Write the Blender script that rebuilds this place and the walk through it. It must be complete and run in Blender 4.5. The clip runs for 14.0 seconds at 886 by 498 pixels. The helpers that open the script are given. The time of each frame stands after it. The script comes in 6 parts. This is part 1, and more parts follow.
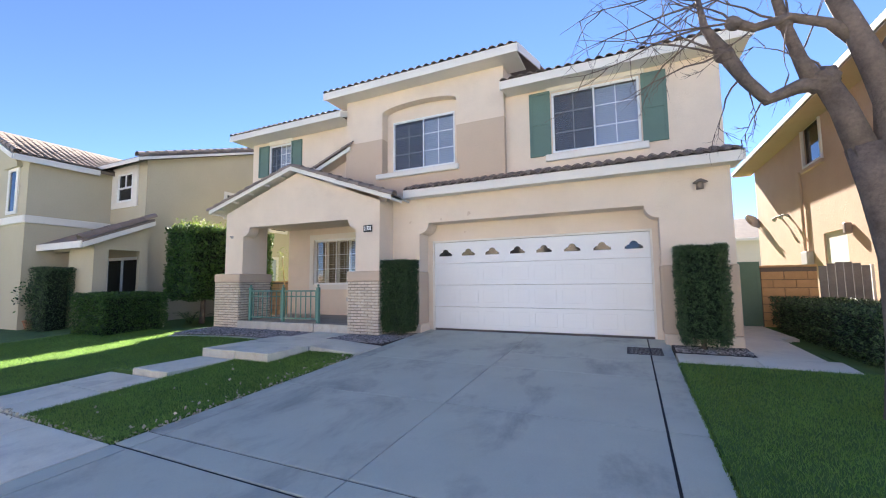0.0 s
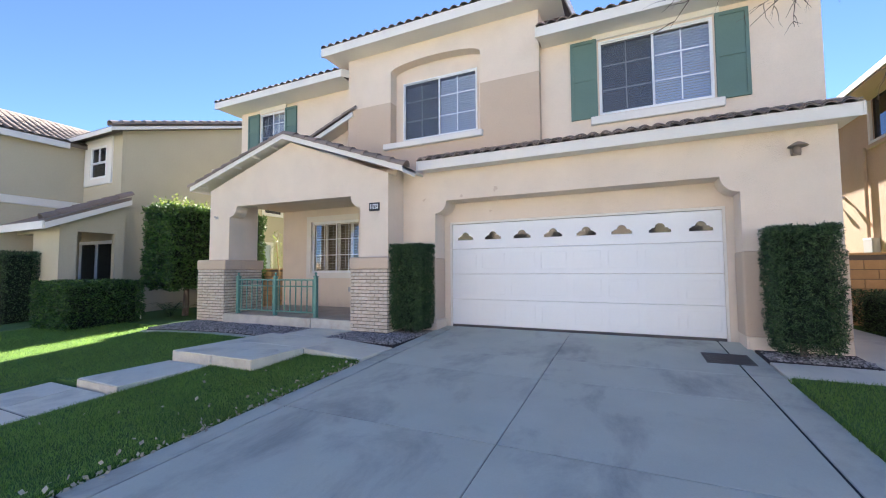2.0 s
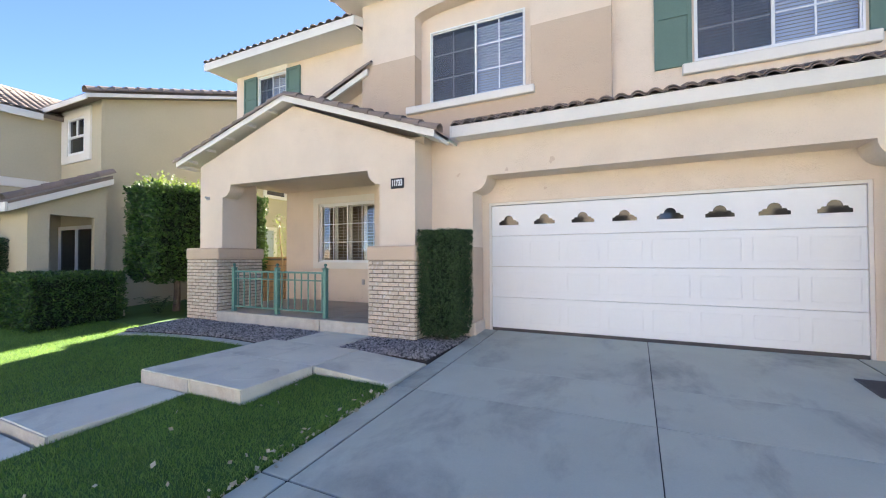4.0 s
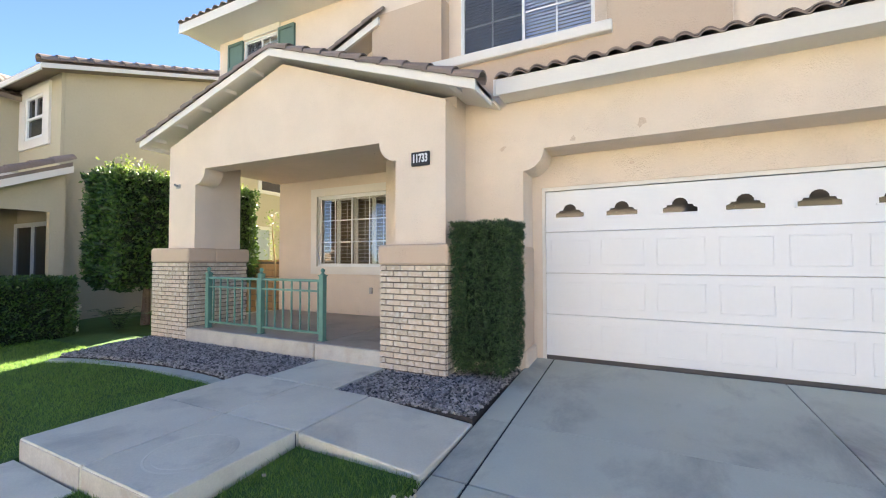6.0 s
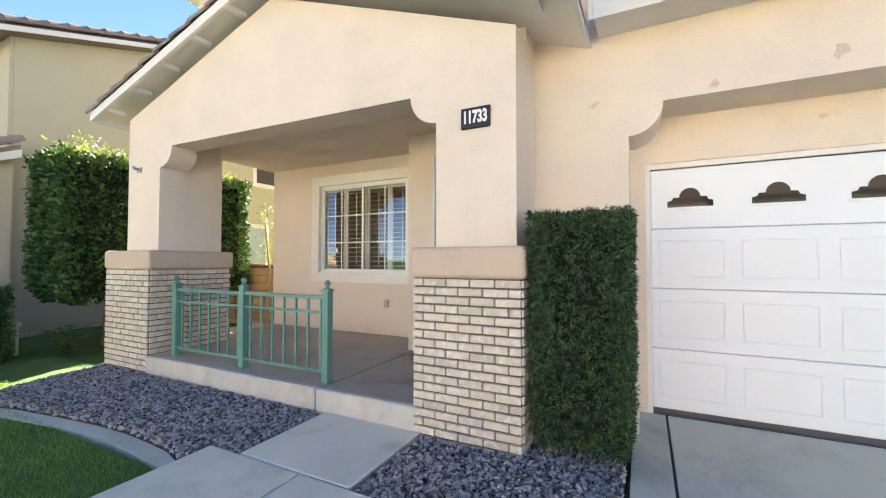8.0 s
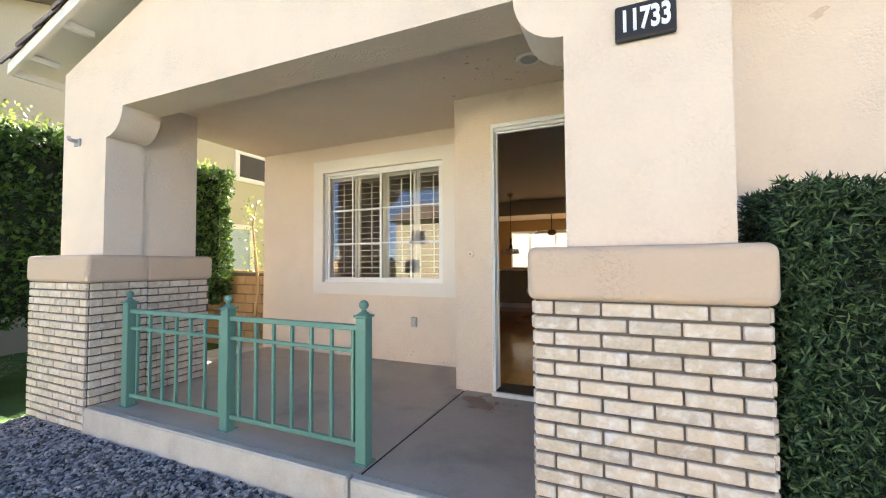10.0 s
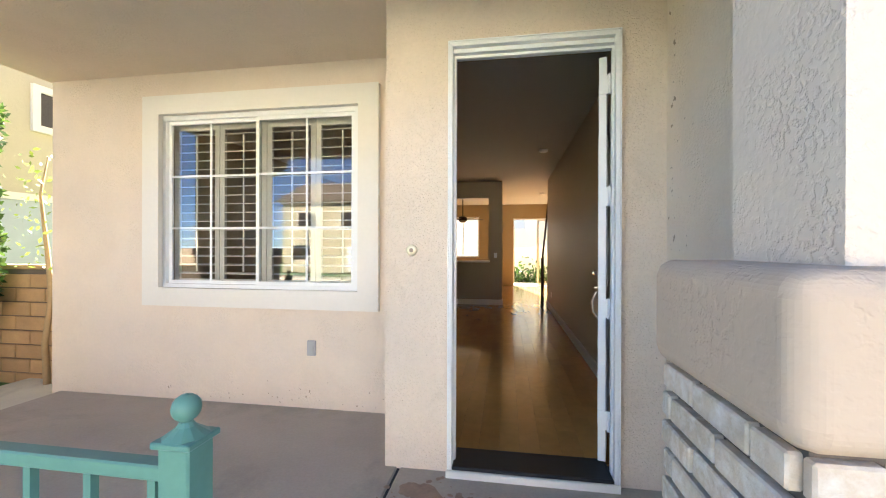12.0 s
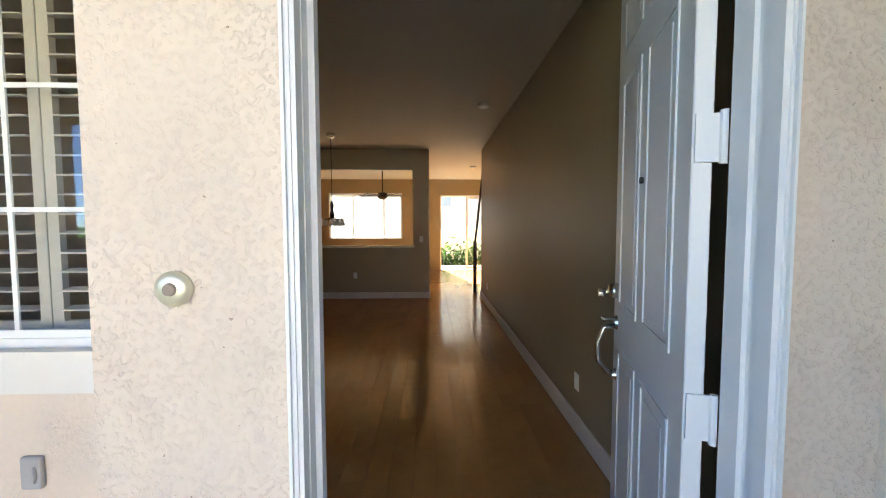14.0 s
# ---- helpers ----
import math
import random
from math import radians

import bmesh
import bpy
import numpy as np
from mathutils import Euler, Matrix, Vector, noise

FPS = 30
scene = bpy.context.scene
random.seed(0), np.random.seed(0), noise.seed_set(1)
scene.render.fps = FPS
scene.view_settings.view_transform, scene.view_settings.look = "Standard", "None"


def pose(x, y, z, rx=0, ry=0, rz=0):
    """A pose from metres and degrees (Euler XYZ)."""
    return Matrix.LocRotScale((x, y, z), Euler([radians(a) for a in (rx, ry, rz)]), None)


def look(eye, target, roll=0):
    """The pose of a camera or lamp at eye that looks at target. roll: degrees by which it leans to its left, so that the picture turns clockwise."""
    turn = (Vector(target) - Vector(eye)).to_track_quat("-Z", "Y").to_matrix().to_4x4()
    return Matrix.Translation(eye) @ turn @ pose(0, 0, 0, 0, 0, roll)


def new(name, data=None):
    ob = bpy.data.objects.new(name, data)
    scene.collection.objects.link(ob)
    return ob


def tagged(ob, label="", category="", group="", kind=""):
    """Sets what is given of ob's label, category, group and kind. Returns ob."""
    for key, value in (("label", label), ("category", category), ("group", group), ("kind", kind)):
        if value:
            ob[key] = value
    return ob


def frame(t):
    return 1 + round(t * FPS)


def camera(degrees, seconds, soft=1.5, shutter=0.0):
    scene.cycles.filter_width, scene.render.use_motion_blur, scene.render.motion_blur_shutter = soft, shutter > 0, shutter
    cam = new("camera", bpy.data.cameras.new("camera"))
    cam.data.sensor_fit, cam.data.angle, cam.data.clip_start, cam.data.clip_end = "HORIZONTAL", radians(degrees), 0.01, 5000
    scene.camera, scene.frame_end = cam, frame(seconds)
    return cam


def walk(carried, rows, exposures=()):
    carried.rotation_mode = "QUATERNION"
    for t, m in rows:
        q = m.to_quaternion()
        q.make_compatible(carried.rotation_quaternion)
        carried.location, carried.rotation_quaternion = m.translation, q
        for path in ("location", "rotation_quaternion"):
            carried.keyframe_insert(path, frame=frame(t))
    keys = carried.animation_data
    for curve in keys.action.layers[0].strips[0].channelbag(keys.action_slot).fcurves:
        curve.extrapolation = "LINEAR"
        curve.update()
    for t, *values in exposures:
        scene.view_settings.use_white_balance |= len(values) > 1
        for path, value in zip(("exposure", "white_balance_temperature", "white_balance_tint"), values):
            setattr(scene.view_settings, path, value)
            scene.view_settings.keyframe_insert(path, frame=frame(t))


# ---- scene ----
cam = camera(95.9, 14.0, soft=1.1)
PATH = [
    (0, (0.022, 0.083, 1.61), (-0.822, 1.888, 1.778), -0.6),
    (0.5, (-0.175, 0.297, 1.615), (-1.014, 2.106, 1.771), -0.5),
    (1, (-0.411, 0.608, 1.612), (-1.251, 2.418, 1.751), -0.4),
    (1.5, (-0.681, 0.917, 1.599), (-1.522, 2.727, 1.724), -0.4),
    (2, (-0.994, 1.25, 1.616), (-1.837, 3.06, 1.726), -0.3),
    (2.5, (-1.286, 1.567, 1.673), (-2.136, 3.375, 1.76), -0.3),
    (3, (-1.576, 1.85, 1.693), (-2.434, 3.655, 1.76), -0.3),
    (3.5, (-1.871, 2.113, 1.707), (-2.733, 3.917, 1.76), -0.2),
    (4, (-2.168, 2.427, 1.733), (-3.035, 4.228, 1.769), -0.2),
    (6.3, (-3.508, 4.036, 1.716), (-4.395, 5.828, 1.773), -0.0),
    (6.5, (-3.628, 4.156, 1.728), (-4.513, 5.949, 1.782), 0.1),
    (7, (-3.901, 4.5, 1.751), (-4.789, 6.291, 1.811), 0.1),
    (7.5, (-4.19, 4.783, 1.78), (-5.08, 6.574, 1.827), -0.0),
    (8, (-4.5, 5.065, 1.804), (-5.393, 6.854, 1.858), 0.0),
    (8.5, (-4.856, 5.352, 1.812), (-5.744, 7.143, 1.87), 0.2),
    (8.7, (-4.974, 5.44, 1.812), (-5.864, 7.23, 1.873), 0.2),
    (10.8, (-6.232, 6.443, 1.899), (-6.899, 8.328, 1.951), -0.0),
    (11, (-6.321, 6.581, 1.918), (-6.931, 8.485, 1.96), 0.3),
    (11.5, (-6.453, 6.911, 1.91), (-6.922, 8.854, 1.934), 0.1),
    (12, (-6.559, 7.277, 1.93), (-6.872, 9.252, 1.928), 0.2),
    (12.5, (-6.655, 7.701, 1.929), (-6.827, 9.694, 1.898), 0.1),
    (13, (-6.672, 8.1, 1.948), (-6.733, 10.098, 1.889), 0.1),
    (13.5, (-6.635, 8.464, 2.009), (-6.624, 10.463, 1.923), 0.0),
    (14, (-6.629, 8.834, 2.039), (-6.566, 10.829, 1.922), -0.1),
]
walk(cam, [(t, look(eye, target, roll)) for t, eye, target, roll in PATH], [(0.0, 2.54, 6350, 14), (2.0, 2.6, 6250, 13), (4.0, 2.8, 6600, 12), (6.5, 2.97, 7100, 10), (8.5, 3.16, 7150, 9), (11.0, 3.46, 6800, 8), (12.5, 3.78, 6450, 7), (14.0, 3.8, 6200, 6)])

# ---- world, sun ----
SUN_EL, SUN_AZ = 34.5, 11.8          # degrees; azimuth to the left of +y
world = bpy.data.worlds.new("world")
scene.world = world
world.use_nodes = True
wn = world.node_tree
sky = wn.nodes.new("ShaderNodeTexSky")
sky.sky_type = "NISHITA"
sky.sun_disc = False
sky.sun_elevation, sky.sun_rotation = radians(SUN_EL), radians(-SUN_AZ)
sky.altitude, sky.air_density, sky.dust_density, sky.ozone_density = 800, 0.45, 0.0, 4.5
wn.nodes["Background"].inputs["Strength"].default_value = 0.075
wn.links.new(sky.outputs["Color"], wn.nodes["Background"].inputs["Color"])
sun_way = Vector((-math.sin(radians(SUN_AZ)) * math.cos(radians(SUN_EL)), math.cos(radians(SUN_AZ)) * math.cos(radians(SUN_EL)), math.sin(radians(SUN_EL))))
sun = new("sun", bpy.data.lights.new("sun", "SUN"))
sun.data.energy, sun.data.angle, sun.data.color = 5.0, radians(0.55), (1.0, 0.94, 0.85)
sun.matrix_world = look(sun_way * 60, (0, 0, 0))

# ---- materials ----
def mat(name, color, rough=0.8, metal=0.0, var=0.12, scale=1.2, fine=40.0, bump=0.0, bump_scale=60.0, stain=None, stain_amt=0.0, stain_scale=0.8, stain_stretch=1.0, stain_from=0.52, spec=0.4, coord="Object", each=0.0, kind="noise", dist=0.004, tint=None):
    m = bpy.data.materials.new(name)
    m.use_nodes = True
    nt = m.node_tree
    n, l = nt.nodes, nt.links
    b = n["Principled BSDF"]
    b.inputs["Roughness"].default_value = rough
    b.inputs["Metallic"].default_value = metal
    b.inputs["Specular IOR Level"].default_value = spec
    tc = n.new("ShaderNodeTexCoord")
    src = tc.outputs[coord]
    if each:
        # every piece takes its own stretch of the pattern
        info = n.new("ShaderNodeObjectInfo")
        off = n.new("ShaderNodeVectorMath")
        off.operation = "MULTIPLY_ADD"
        l.new(info.outputs["Random"], off.inputs[0])
        off.inputs[1].default_value = (37.0, 19.0, 53.0)
        l.new(src, off.inputs[2])
        src = off.outputs["Vector"]
    big = n.new("ShaderNodeTexNoise")
    big.inputs["Scale"].default_value, big.inputs["Detail"].default_value, big.inputs["Roughness"].default_value = scale, 6, 0.6
    l.new(src, big.inputs["Vector"])
    small = n.new("ShaderNodeTexNoise")
    small.inputs["Scale"].default_value, small.inputs["Detail"].default_value = fine, 3
    l.new(src, small.inputs["Vector"])
    add = n.new("ShaderNodeMath")
    add.operation = "MULTIPLY_ADD"
    l.new(small.outputs["Fac"], add.inputs[0])
    add.inputs[1].default_value = 0.45
    l.new(big.outputs["Fac"], add.inputs[2])
    ramp = n.new("ShaderNodeMapRange")
    ramp.inputs["From Min"].default_value, ramp.inputs["From Max"].default_value = 0.4, 1.05
    ramp.inputs["To Min"].default_value, ramp.inputs["To Max"].default_value = 1 - var, 1 + var
    l.new(add.outputs[0], ramp.inputs["Value"])
    val = ramp.outputs["Result"]
    if each:
        isl = n.new("ShaderNodeNewGeometry")
        s2 = n.new("ShaderNodeMath")
        s2.operation = "ADD"
        l.new(info.outputs["Random"], s2.inputs[0])
        l.new(isl.outputs["Random Per Island"], s2.inputs[1])
        fr = n.new("ShaderNodeMath")
        fr.operation = "FRACT"
        l.new(s2.outputs[0], fr.inputs[0])
        er = n.new("ShaderNodeMapRange")
        er.inputs["To Min"].default_value, er.inputs["To Max"].default_value = 1 - each, 1 + each
        l.new(fr.outputs[0], er.inputs["Value"])
        mm = n.new("ShaderNodeMath")
        mm.operation = "MULTIPLY"
        l.new(val, mm.inputs[0])
        l.new(er.outputs["Result"], mm.inputs[1])
        val = mm.outputs[0]
    mul = n.new("ShaderNodeVectorMath")
    mul.operation = "SCALE"
    mul.inputs[0].default_value = color
    l.new(val, mul.inputs["Scale"])
    col = mul.outputs["Vector"]
    if tint and each:
        tm = n.new("ShaderNodeMix")
        tm.data_type = "RGBA"
        tm.inputs["B"].default_value = (*tint, 1)
        pw = n.new("ShaderNodeMath")
        pw.operation = "POWER"
        l.new(fr.outputs[0], pw.inputs[0])
        pw.inputs[1].default_value = 2.5
        l.new(pw.outputs[0], tm.inputs["Factor"])
        l.new(col, tm.inputs["A"])
        col = tm.outputs["Result"]
    if stain:
        sn = n.new("ShaderNodeTexNoise")
        sn.inputs["Scale"].default_value, sn.inputs["Detail"].default_value, sn.inputs["Roughness"].default_value = stain_scale, 8, 0.65
        sn.inputs["Distortion"].default_value = 0.35
        mp = n.new("ShaderNodeMapping")
        mp.inputs["Location"].default_value = (3.7, 1.3, 8.1)
        mp.inputs["Scale"].default_value = (1.0, stain_stretch, 1.0)
        l.new(src, mp.inputs["Vector"])
        l.new(mp.outputs["Vector"], sn.inputs["Vector"])
        sr = n.new("ShaderNodeMapRange")
        sr.inputs["From Min"].default_value, sr.inputs["From Max"].default_value = stain_from, 0.74
        sr.inputs["To Max"].default_value = stain_amt
        l.new(sn.outputs["Fac"], sr.inputs["Value"])
        mix = n.new("ShaderNodeMix")
        mix.data_type = "RGBA"
        l.new(sr.outputs["Result"], mix.inputs["Factor"])
        l.new(col, mix.inputs["A"])
        mix.inputs["B"].default_value = (*stain, 1)
        col = mix.outputs["Result"]
    l.new(col, b.inputs["Base Color"])
    if bump:
        if kind in ("stucco", "knockdown"):
            t = n.new("ShaderNodeTexNoise")
            t.inputs["Scale"].default_value, t.inputs["Detail"].default_value, t.inputs["Roughness"].default_value = bump_scale, 2.5, 0.5
            t.inputs["Distortion"].default_value = 0.15
            r2 = n.new("ShaderNodeMapRange")
            r2.interpolation_type = "SMOOTHSTEP"
            r2.inputs["From Min"].default_value, r2.inputs["From Max"].default_value = 0.34, 0.56
            l.new(src, t.inputs["Vector"])
            l.new(t.outputs["Fac"], r2.inputs["Value"])
            mk = n.new("ShaderNodeTexNoise")
            mk.inputs["Scale"].default_value, mk.inputs["Detail"].default_value = 4.5, 4
            l.new(src, mk.inputs["Vector"])
            mr = n.new("ShaderNodeMapRange")
            mr.inputs["From Min"].default_value, mr.inputs["From Max"].default_value = 0.46, 0.66
            mr.inputs["To Min"].default_value, mr.inputs["To Max"].default_value = 0.12, 1.0
            l.new(mk.outputs["Fac"], mr.inputs["Value"])
            mh = n.new("ShaderNodeMath")
            mh.operation = "MULTIPLY"
            l.new(r2.outputs["Result"], mh.inputs[0])
            l.new(mr.outputs["Result"], mh.inputs[1])
            h = mh.outputs[0]
            if kind == "knockdown":
                mr.inputs["To Min"].default_value = 0.7
                r2.inputs["From Min"].default_value, r2.inputs["From Max"].default_value = 0.36, 0.50
        else:
            t = n.new("ShaderNodeTexNoise")
            t.inputs["Scale"].default_value, t.inputs["Detail"].default_value = bump_scale, 5
            l.new(src, t.inputs["Vector"])
            h = t.outputs["Fac"]
        bp = n.new("ShaderNodeBump")
        bp.inputs["Strength"].default_value, bp.inputs["Distance"].default_value = bump, dist
        l.new(h, bp.inputs["Height"])
        l.new(bp.outputs["Normal"], b.inputs["Normal"])
    return m


def glass(name, color=(1, 1, 1), rough=0.0):
    m = bpy.data.materials.new(name)
    m.use_nodes = True
    nt = m.node_tree
    nt.nodes.remove(nt.nodes["Principled BSDF"])
    tr = nt.nodes.new("ShaderNodeBsdfTransparent")
    tr.inputs["Color"].default_value = (*color, 1)
    gl = nt.nodes.new("ShaderNodeBsdfGlossy")
    gl.inputs["Roughness"].default_value = rough
    lw = nt.nodes.new("ShaderNodeLayerWeight")
    lw.inputs["Blend"].default_value = 0.5
    pw = nt.nodes.new("ShaderNodeMath")
    pw.operation = "POWER"
    pw.inputs[1].default_value = 4.0
    nt.links.new(lw.outputs["Facing"], pw.inputs[0])
    fr = nt.nodes.new("ShaderNodeMath")
    fr.operation = "MULTIPLY_ADD"
    fr.inputs[1].default_value, fr.inputs[2].default_value = 0.85, 0.06
    nt.links.new(pw.outputs[0], fr.inputs[0])
    mx = nt.nodes.new("ShaderNodeMixShader")
    nt.links.new(fr.outputs[0], mx.inputs[0])
    nt.links.new(tr.outputs[0], mx.inputs[1])
    nt.links.new(gl.outputs[0], mx.inputs[2])
    nt.links.new(mx.outputs[0], nt.nodes["Material Output"].inputs["Surface"])
    return m


STUCCO = mat("cream stucco", (0.735, 0.615, 0.49), 0.92, var=0.06, scale=1.6, fine=45, bump=0.62, bump_scale=60, kind="stucco", dist=0.005, stain=(0.55, 0.44, 0.34), stain_amt=0.18, stain_scale=1.1, spec=0.15)
KNOCK = mat("knockdown stucco", (0.735, 0.61, 0.48), 0.92, var=0.07, scale=1.6, fine=45, bump=0.68, bump_scale=72, kind="knockdown", dist=0.0045, stain=(0.50, 0.39, 0.29), stain_amt=0.4, stain_scale=2.2, stain_from=0.58, spec=0.15)
BAND = mat("tan stucco", (0.57, 0.44, 0.325), 0.92, var=0.05, scale=0.9, fine=45, bump=0.6, bump_scale=52, kind="stucco", dist=0.005, spec=0.15)
TRIM = mat("white trim paint", (0.76, 0.715, 0.64), 0.6, var=0.04, scale=2, fine=30, bump=0.15, bump_scale=90, dist=0.002)
DOORWHITE = mat("white garage paint", (0.78, 0.78, 0.77), 0.45, var=0.025, scale=0.7, fine=20, stain=(0.68, 0.67, 0.65), stain_amt=0.12, stain_scale=0.9)
WHITE = mat("white enamel", (0.82, 0.82, 0.80), 0.35, var=0.02, scale=3, fine=50)
ALU = mat("window frame white", (0.80, 0.80, 0.78), 0.4, var=0.03, scale=3)
GREEN = mat("green shutter paint", (0.115, 0.185, 0.15), 0.6, var=0.10, scale=2, fine=40, bump=0.1)
RAIL = mat("green rail paint", (0.115, 0.25, 0.195), 0.38, var=0.10, scale=4, fine=60, bump=0.08, bump_scale=120, dist=0.001)
TILE = mat("grey brown roof tile", (0.25, 0.195, 0.16), 0.85, var=0.16, scale=2.5, fine=30, bump=0.4, bump_scale=50, each=0.22)
TILE_RED = mat("tan roof tile", (0.19, 0.15, 0.118), 0.85, var=0.15, scale=2.5, fine=30, bump=0.3, bump_scale=40, each=0.25)
BRICK = mat("cream washed brick", (0.64, 0.53, 0.395), 0.9, var=0.22, scale=9, fine=60, bump=0.9, bump_scale=40, dist=0.006, each=0.2, stain=(0.78, 0.74, 0.68), stain_amt=0.9, stain_scale=17, stain_from=0.47, tint=(0.56, 0.45, 0.34))
MORTAR = mat("dark mortar", (0.15, 0.12, 0.095), 0.95, var=0.15, fine=80, bump=0.4, bump_scale=120)
BLOCK = mat("tan block", (0.50, 0.31, 0.15), 0.95, var=0.15, scale=5, fine=60, bump=0.5, bump_scale=80, each=0.12)
CONC = mat("driveway concrete", (0.51, 0.535, 0.455), 0.75, var=0.10, scale=1.3, fine=70, bump=0.25, bump_scale=180, dist=0.002, stain=(0.185, 0.185, 0.18), stain_amt=0.75, stain_scale=1.2, stain_stretch=0.6, stain_from=0.5, spec=0.4, each=0.03)
CONC2 = mat("walkway concrete", (0.72, 0.685, 0.56), 0.85, var=0.14, scale=1.6, fine=70, bump=0.25, bump_scale=180, dist=0.002, stain=(0.30, 0.275, 0.23), stain_amt=0.5, stain_scale=1.6, each=0.05)
EDGE = mat("weathered concrete edge", (0.52, 0.48, 0.41), 0.9, var=0.22, scale=4, fine=70, bump=0.4, bump_scale=120, stain=(0.36, 0.22, 0.12), stain_amt=0.5, stain_scale=2.5)
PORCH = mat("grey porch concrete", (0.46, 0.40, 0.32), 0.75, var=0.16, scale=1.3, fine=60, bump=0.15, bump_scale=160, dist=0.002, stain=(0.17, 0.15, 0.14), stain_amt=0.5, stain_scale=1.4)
JOINT = mat("joint dirt", (0.035, 0.035, 0.035), 0.95, var=0.2)
ASPHALT = mat("asphalt", (0.20, 0.195, 0.185), 0.9, var=0.2, scale=2, fine=120, bump=0.3, bump_scale=200)
SOIL = mat("lawn soil", (0.07, 0.14, 0.032), 0.95, var=0.35, scale=2.5, fine=60, bump=0.5, bump_scale=60)
GRASS = mat("grass blades", (0.12, 0.26, 0.052), 0.6, var=0.35, scale=1.4, fine=8, each=0.35, spec=0.2, tint=(0.17, 0.27, 0.075))
ROCK = mat("grey purple gravel", (0.245, 0.23, 0.22), 0.55, var=0.25, scale=25, fine=90, bump=0.4, bump_scale=90, each=0.85, spec=0.5, tint=(0.46, 0.42, 0.39))
HEDGE = mat("dark hedge leaves", (0.019, 0.048, 0.015), 0.48, var=0.25, scale=3, fine=20, each=0.85, spec=0.35, tint=(0.13, 0.20, 0.075))
HEDGE2 = mat("bright hedge leaves", (0.030, 0.080, 0.017), 0.42, var=0.3, scale=3, fine=20, each=0.6, spec=0.5, tint=(0.08, 0.16, 0.026))
# solid hedge cores: shade deep between the leaves is put into this colour
CORE_SHADE = mat("near-black hedge core shade", (0.010, 0.017, 0.008), 0.95, var=0.3)
BARK = mat("tree bark", (0.15, 0.115, 0.095), 0.95, var=0.45, scale=5, fine=30, bump=1.0, bump_scale=16, dist=0.03)
WOODFLOOR = mat("honey wood floor", (0.50, 0.255, 0.075), 0.15, var=0.2, scale=1.5, fine=14, spec=0.9, each=0.07)
YARDWALL = mat("pale pink stucco", (0.70, 0.64, 0.53), 0.9, var=0.06)
INWALL = mat("taupe interior paint", (0.345, 0.275, 0.168), 0.42, var=0.03, scale=1.2, fine=60, bump=0.1, bump_scale=90)
INCEIL = mat("interior ceiling paint", (0.50, 0.465, 0.39), 0.85, var=0.03, bump=0.15, bump_scale=70)
DARKWOOD = mat("dark stained wood", (0.035, 0.018, 0.010), 0.4, var=0.2)
BRASS = mat("brushed nickel brass", (0.80, 0.73, 0.54), 0.42, metal=0.7, var=0.05)
NICKEL = mat("satin nickel", (0.62, 0.60, 0.56), 0.25, metal=1.0, var=0.05)
BLACK = mat("black metal", (0.018, 0.017, 0.016), 0.45, var=0.1)
GREY = mat("grey plastic", (0.40, 0.38, 0.36), 0.6, var=0.06)
BROWNLAMP = mat("taupe painted metal", (0.26, 0.20, 0.155), 0.6, var=0.1)
NB_WALL = mat("olive beige stucco", (0.50, 0.445, 0.32), 0.92, var=0.06, scale=0.8, fine=20, bump=0.6, bump_scale=35, kind="stucco", spec=0.15)
RH_WALL = mat("orange tan stucco", (0.53, 0.38, 0.265), 0.92, var=0.10, scale=0.7, fine=20, bump=0.6, bump_scale=35, kind="stucco", spec=0.15, stain=(0.45, 0.29, 0.18), stain_amt=0.35, stain_scale=0.7)
FENCE = mat("grey weathered wood", (0.20, 0.19, 0.185), 0.85, var=0.2, scale=4)
GATEGREEN = mat("green gate paint", (0.12, 0.20, 0.14), 0.7, var=0.12, scale=2)
TERRA = mat("terracotta", (0.30, 0.15, 0.09), 0.85, var=0.12)
DRAIN = mat("iron grate", (0.10, 0.092, 0.085), 0.7, var=0.15)
MULCH = mat("dark mulch", (0.055, 0.045, 0.04), 0.95, var=0.3, scale=8, fine=40, bump=0.8, bump_scale=40)
LIMEBARK = mat("pale vine bark", (0.42, 0.30, 0.16), 0.9, var=0.2, bump=0.4)
PALELEAF = mat("yellow green leaves", (0.14, 0.22, 0.035), 0.5, var=0.2, each=0.3)
BLIND = mat("pale blinds", (0.40, 0.45, 0.52), 0.6, var=0.03)
SHADE = mat("white backlit blinds", (0.80, 0.78, 0.74), 0.6, var=0.04, scale=2)
GLASS = glass("window glass")
for m_, f_ in ((GRASS, 0.45), (SHADE, 0.5), (HEDGE2, 0.2), (PALELEAF, 0.3)):
    # thin leaves let some light through
    nt_ = m_.node_tree
    b_ = nt_.nodes["Principled BSDF"]
    tl_ = nt_.nodes.new("ShaderNodeBsdfTranslucent")
    mx_ = nt_.nodes.new("ShaderNodeMixShader")
    mx_.inputs[0].default_value = f_
    hs_ = nt_.nodes.new("ShaderNodeHueSaturation")
    hs_.inputs["Hue"].default_value, hs_.inputs["Value"].default_value = (0.5, 1.0) if m_ == SHADE else (0.47, 1.7)
    nt_.links.new(b_.inputs["Base Color"].links[0].from_socket, hs_.inputs["Color"])
    nt_.links.new(hs_.outputs["Color"], tl_.inputs["Color"])
    nt_.links.new(b_.outputs[0], mx_.inputs[1])
    nt_.links.new(tl_.outputs[0], mx_.inputs[2])
    nt_.links.new(mx_.outputs[0], nt_.nodes["Material Output"].inputs["Surface"])
TINTGLASS = glass("porch window glass", (0.94, 0.94, 0.92))
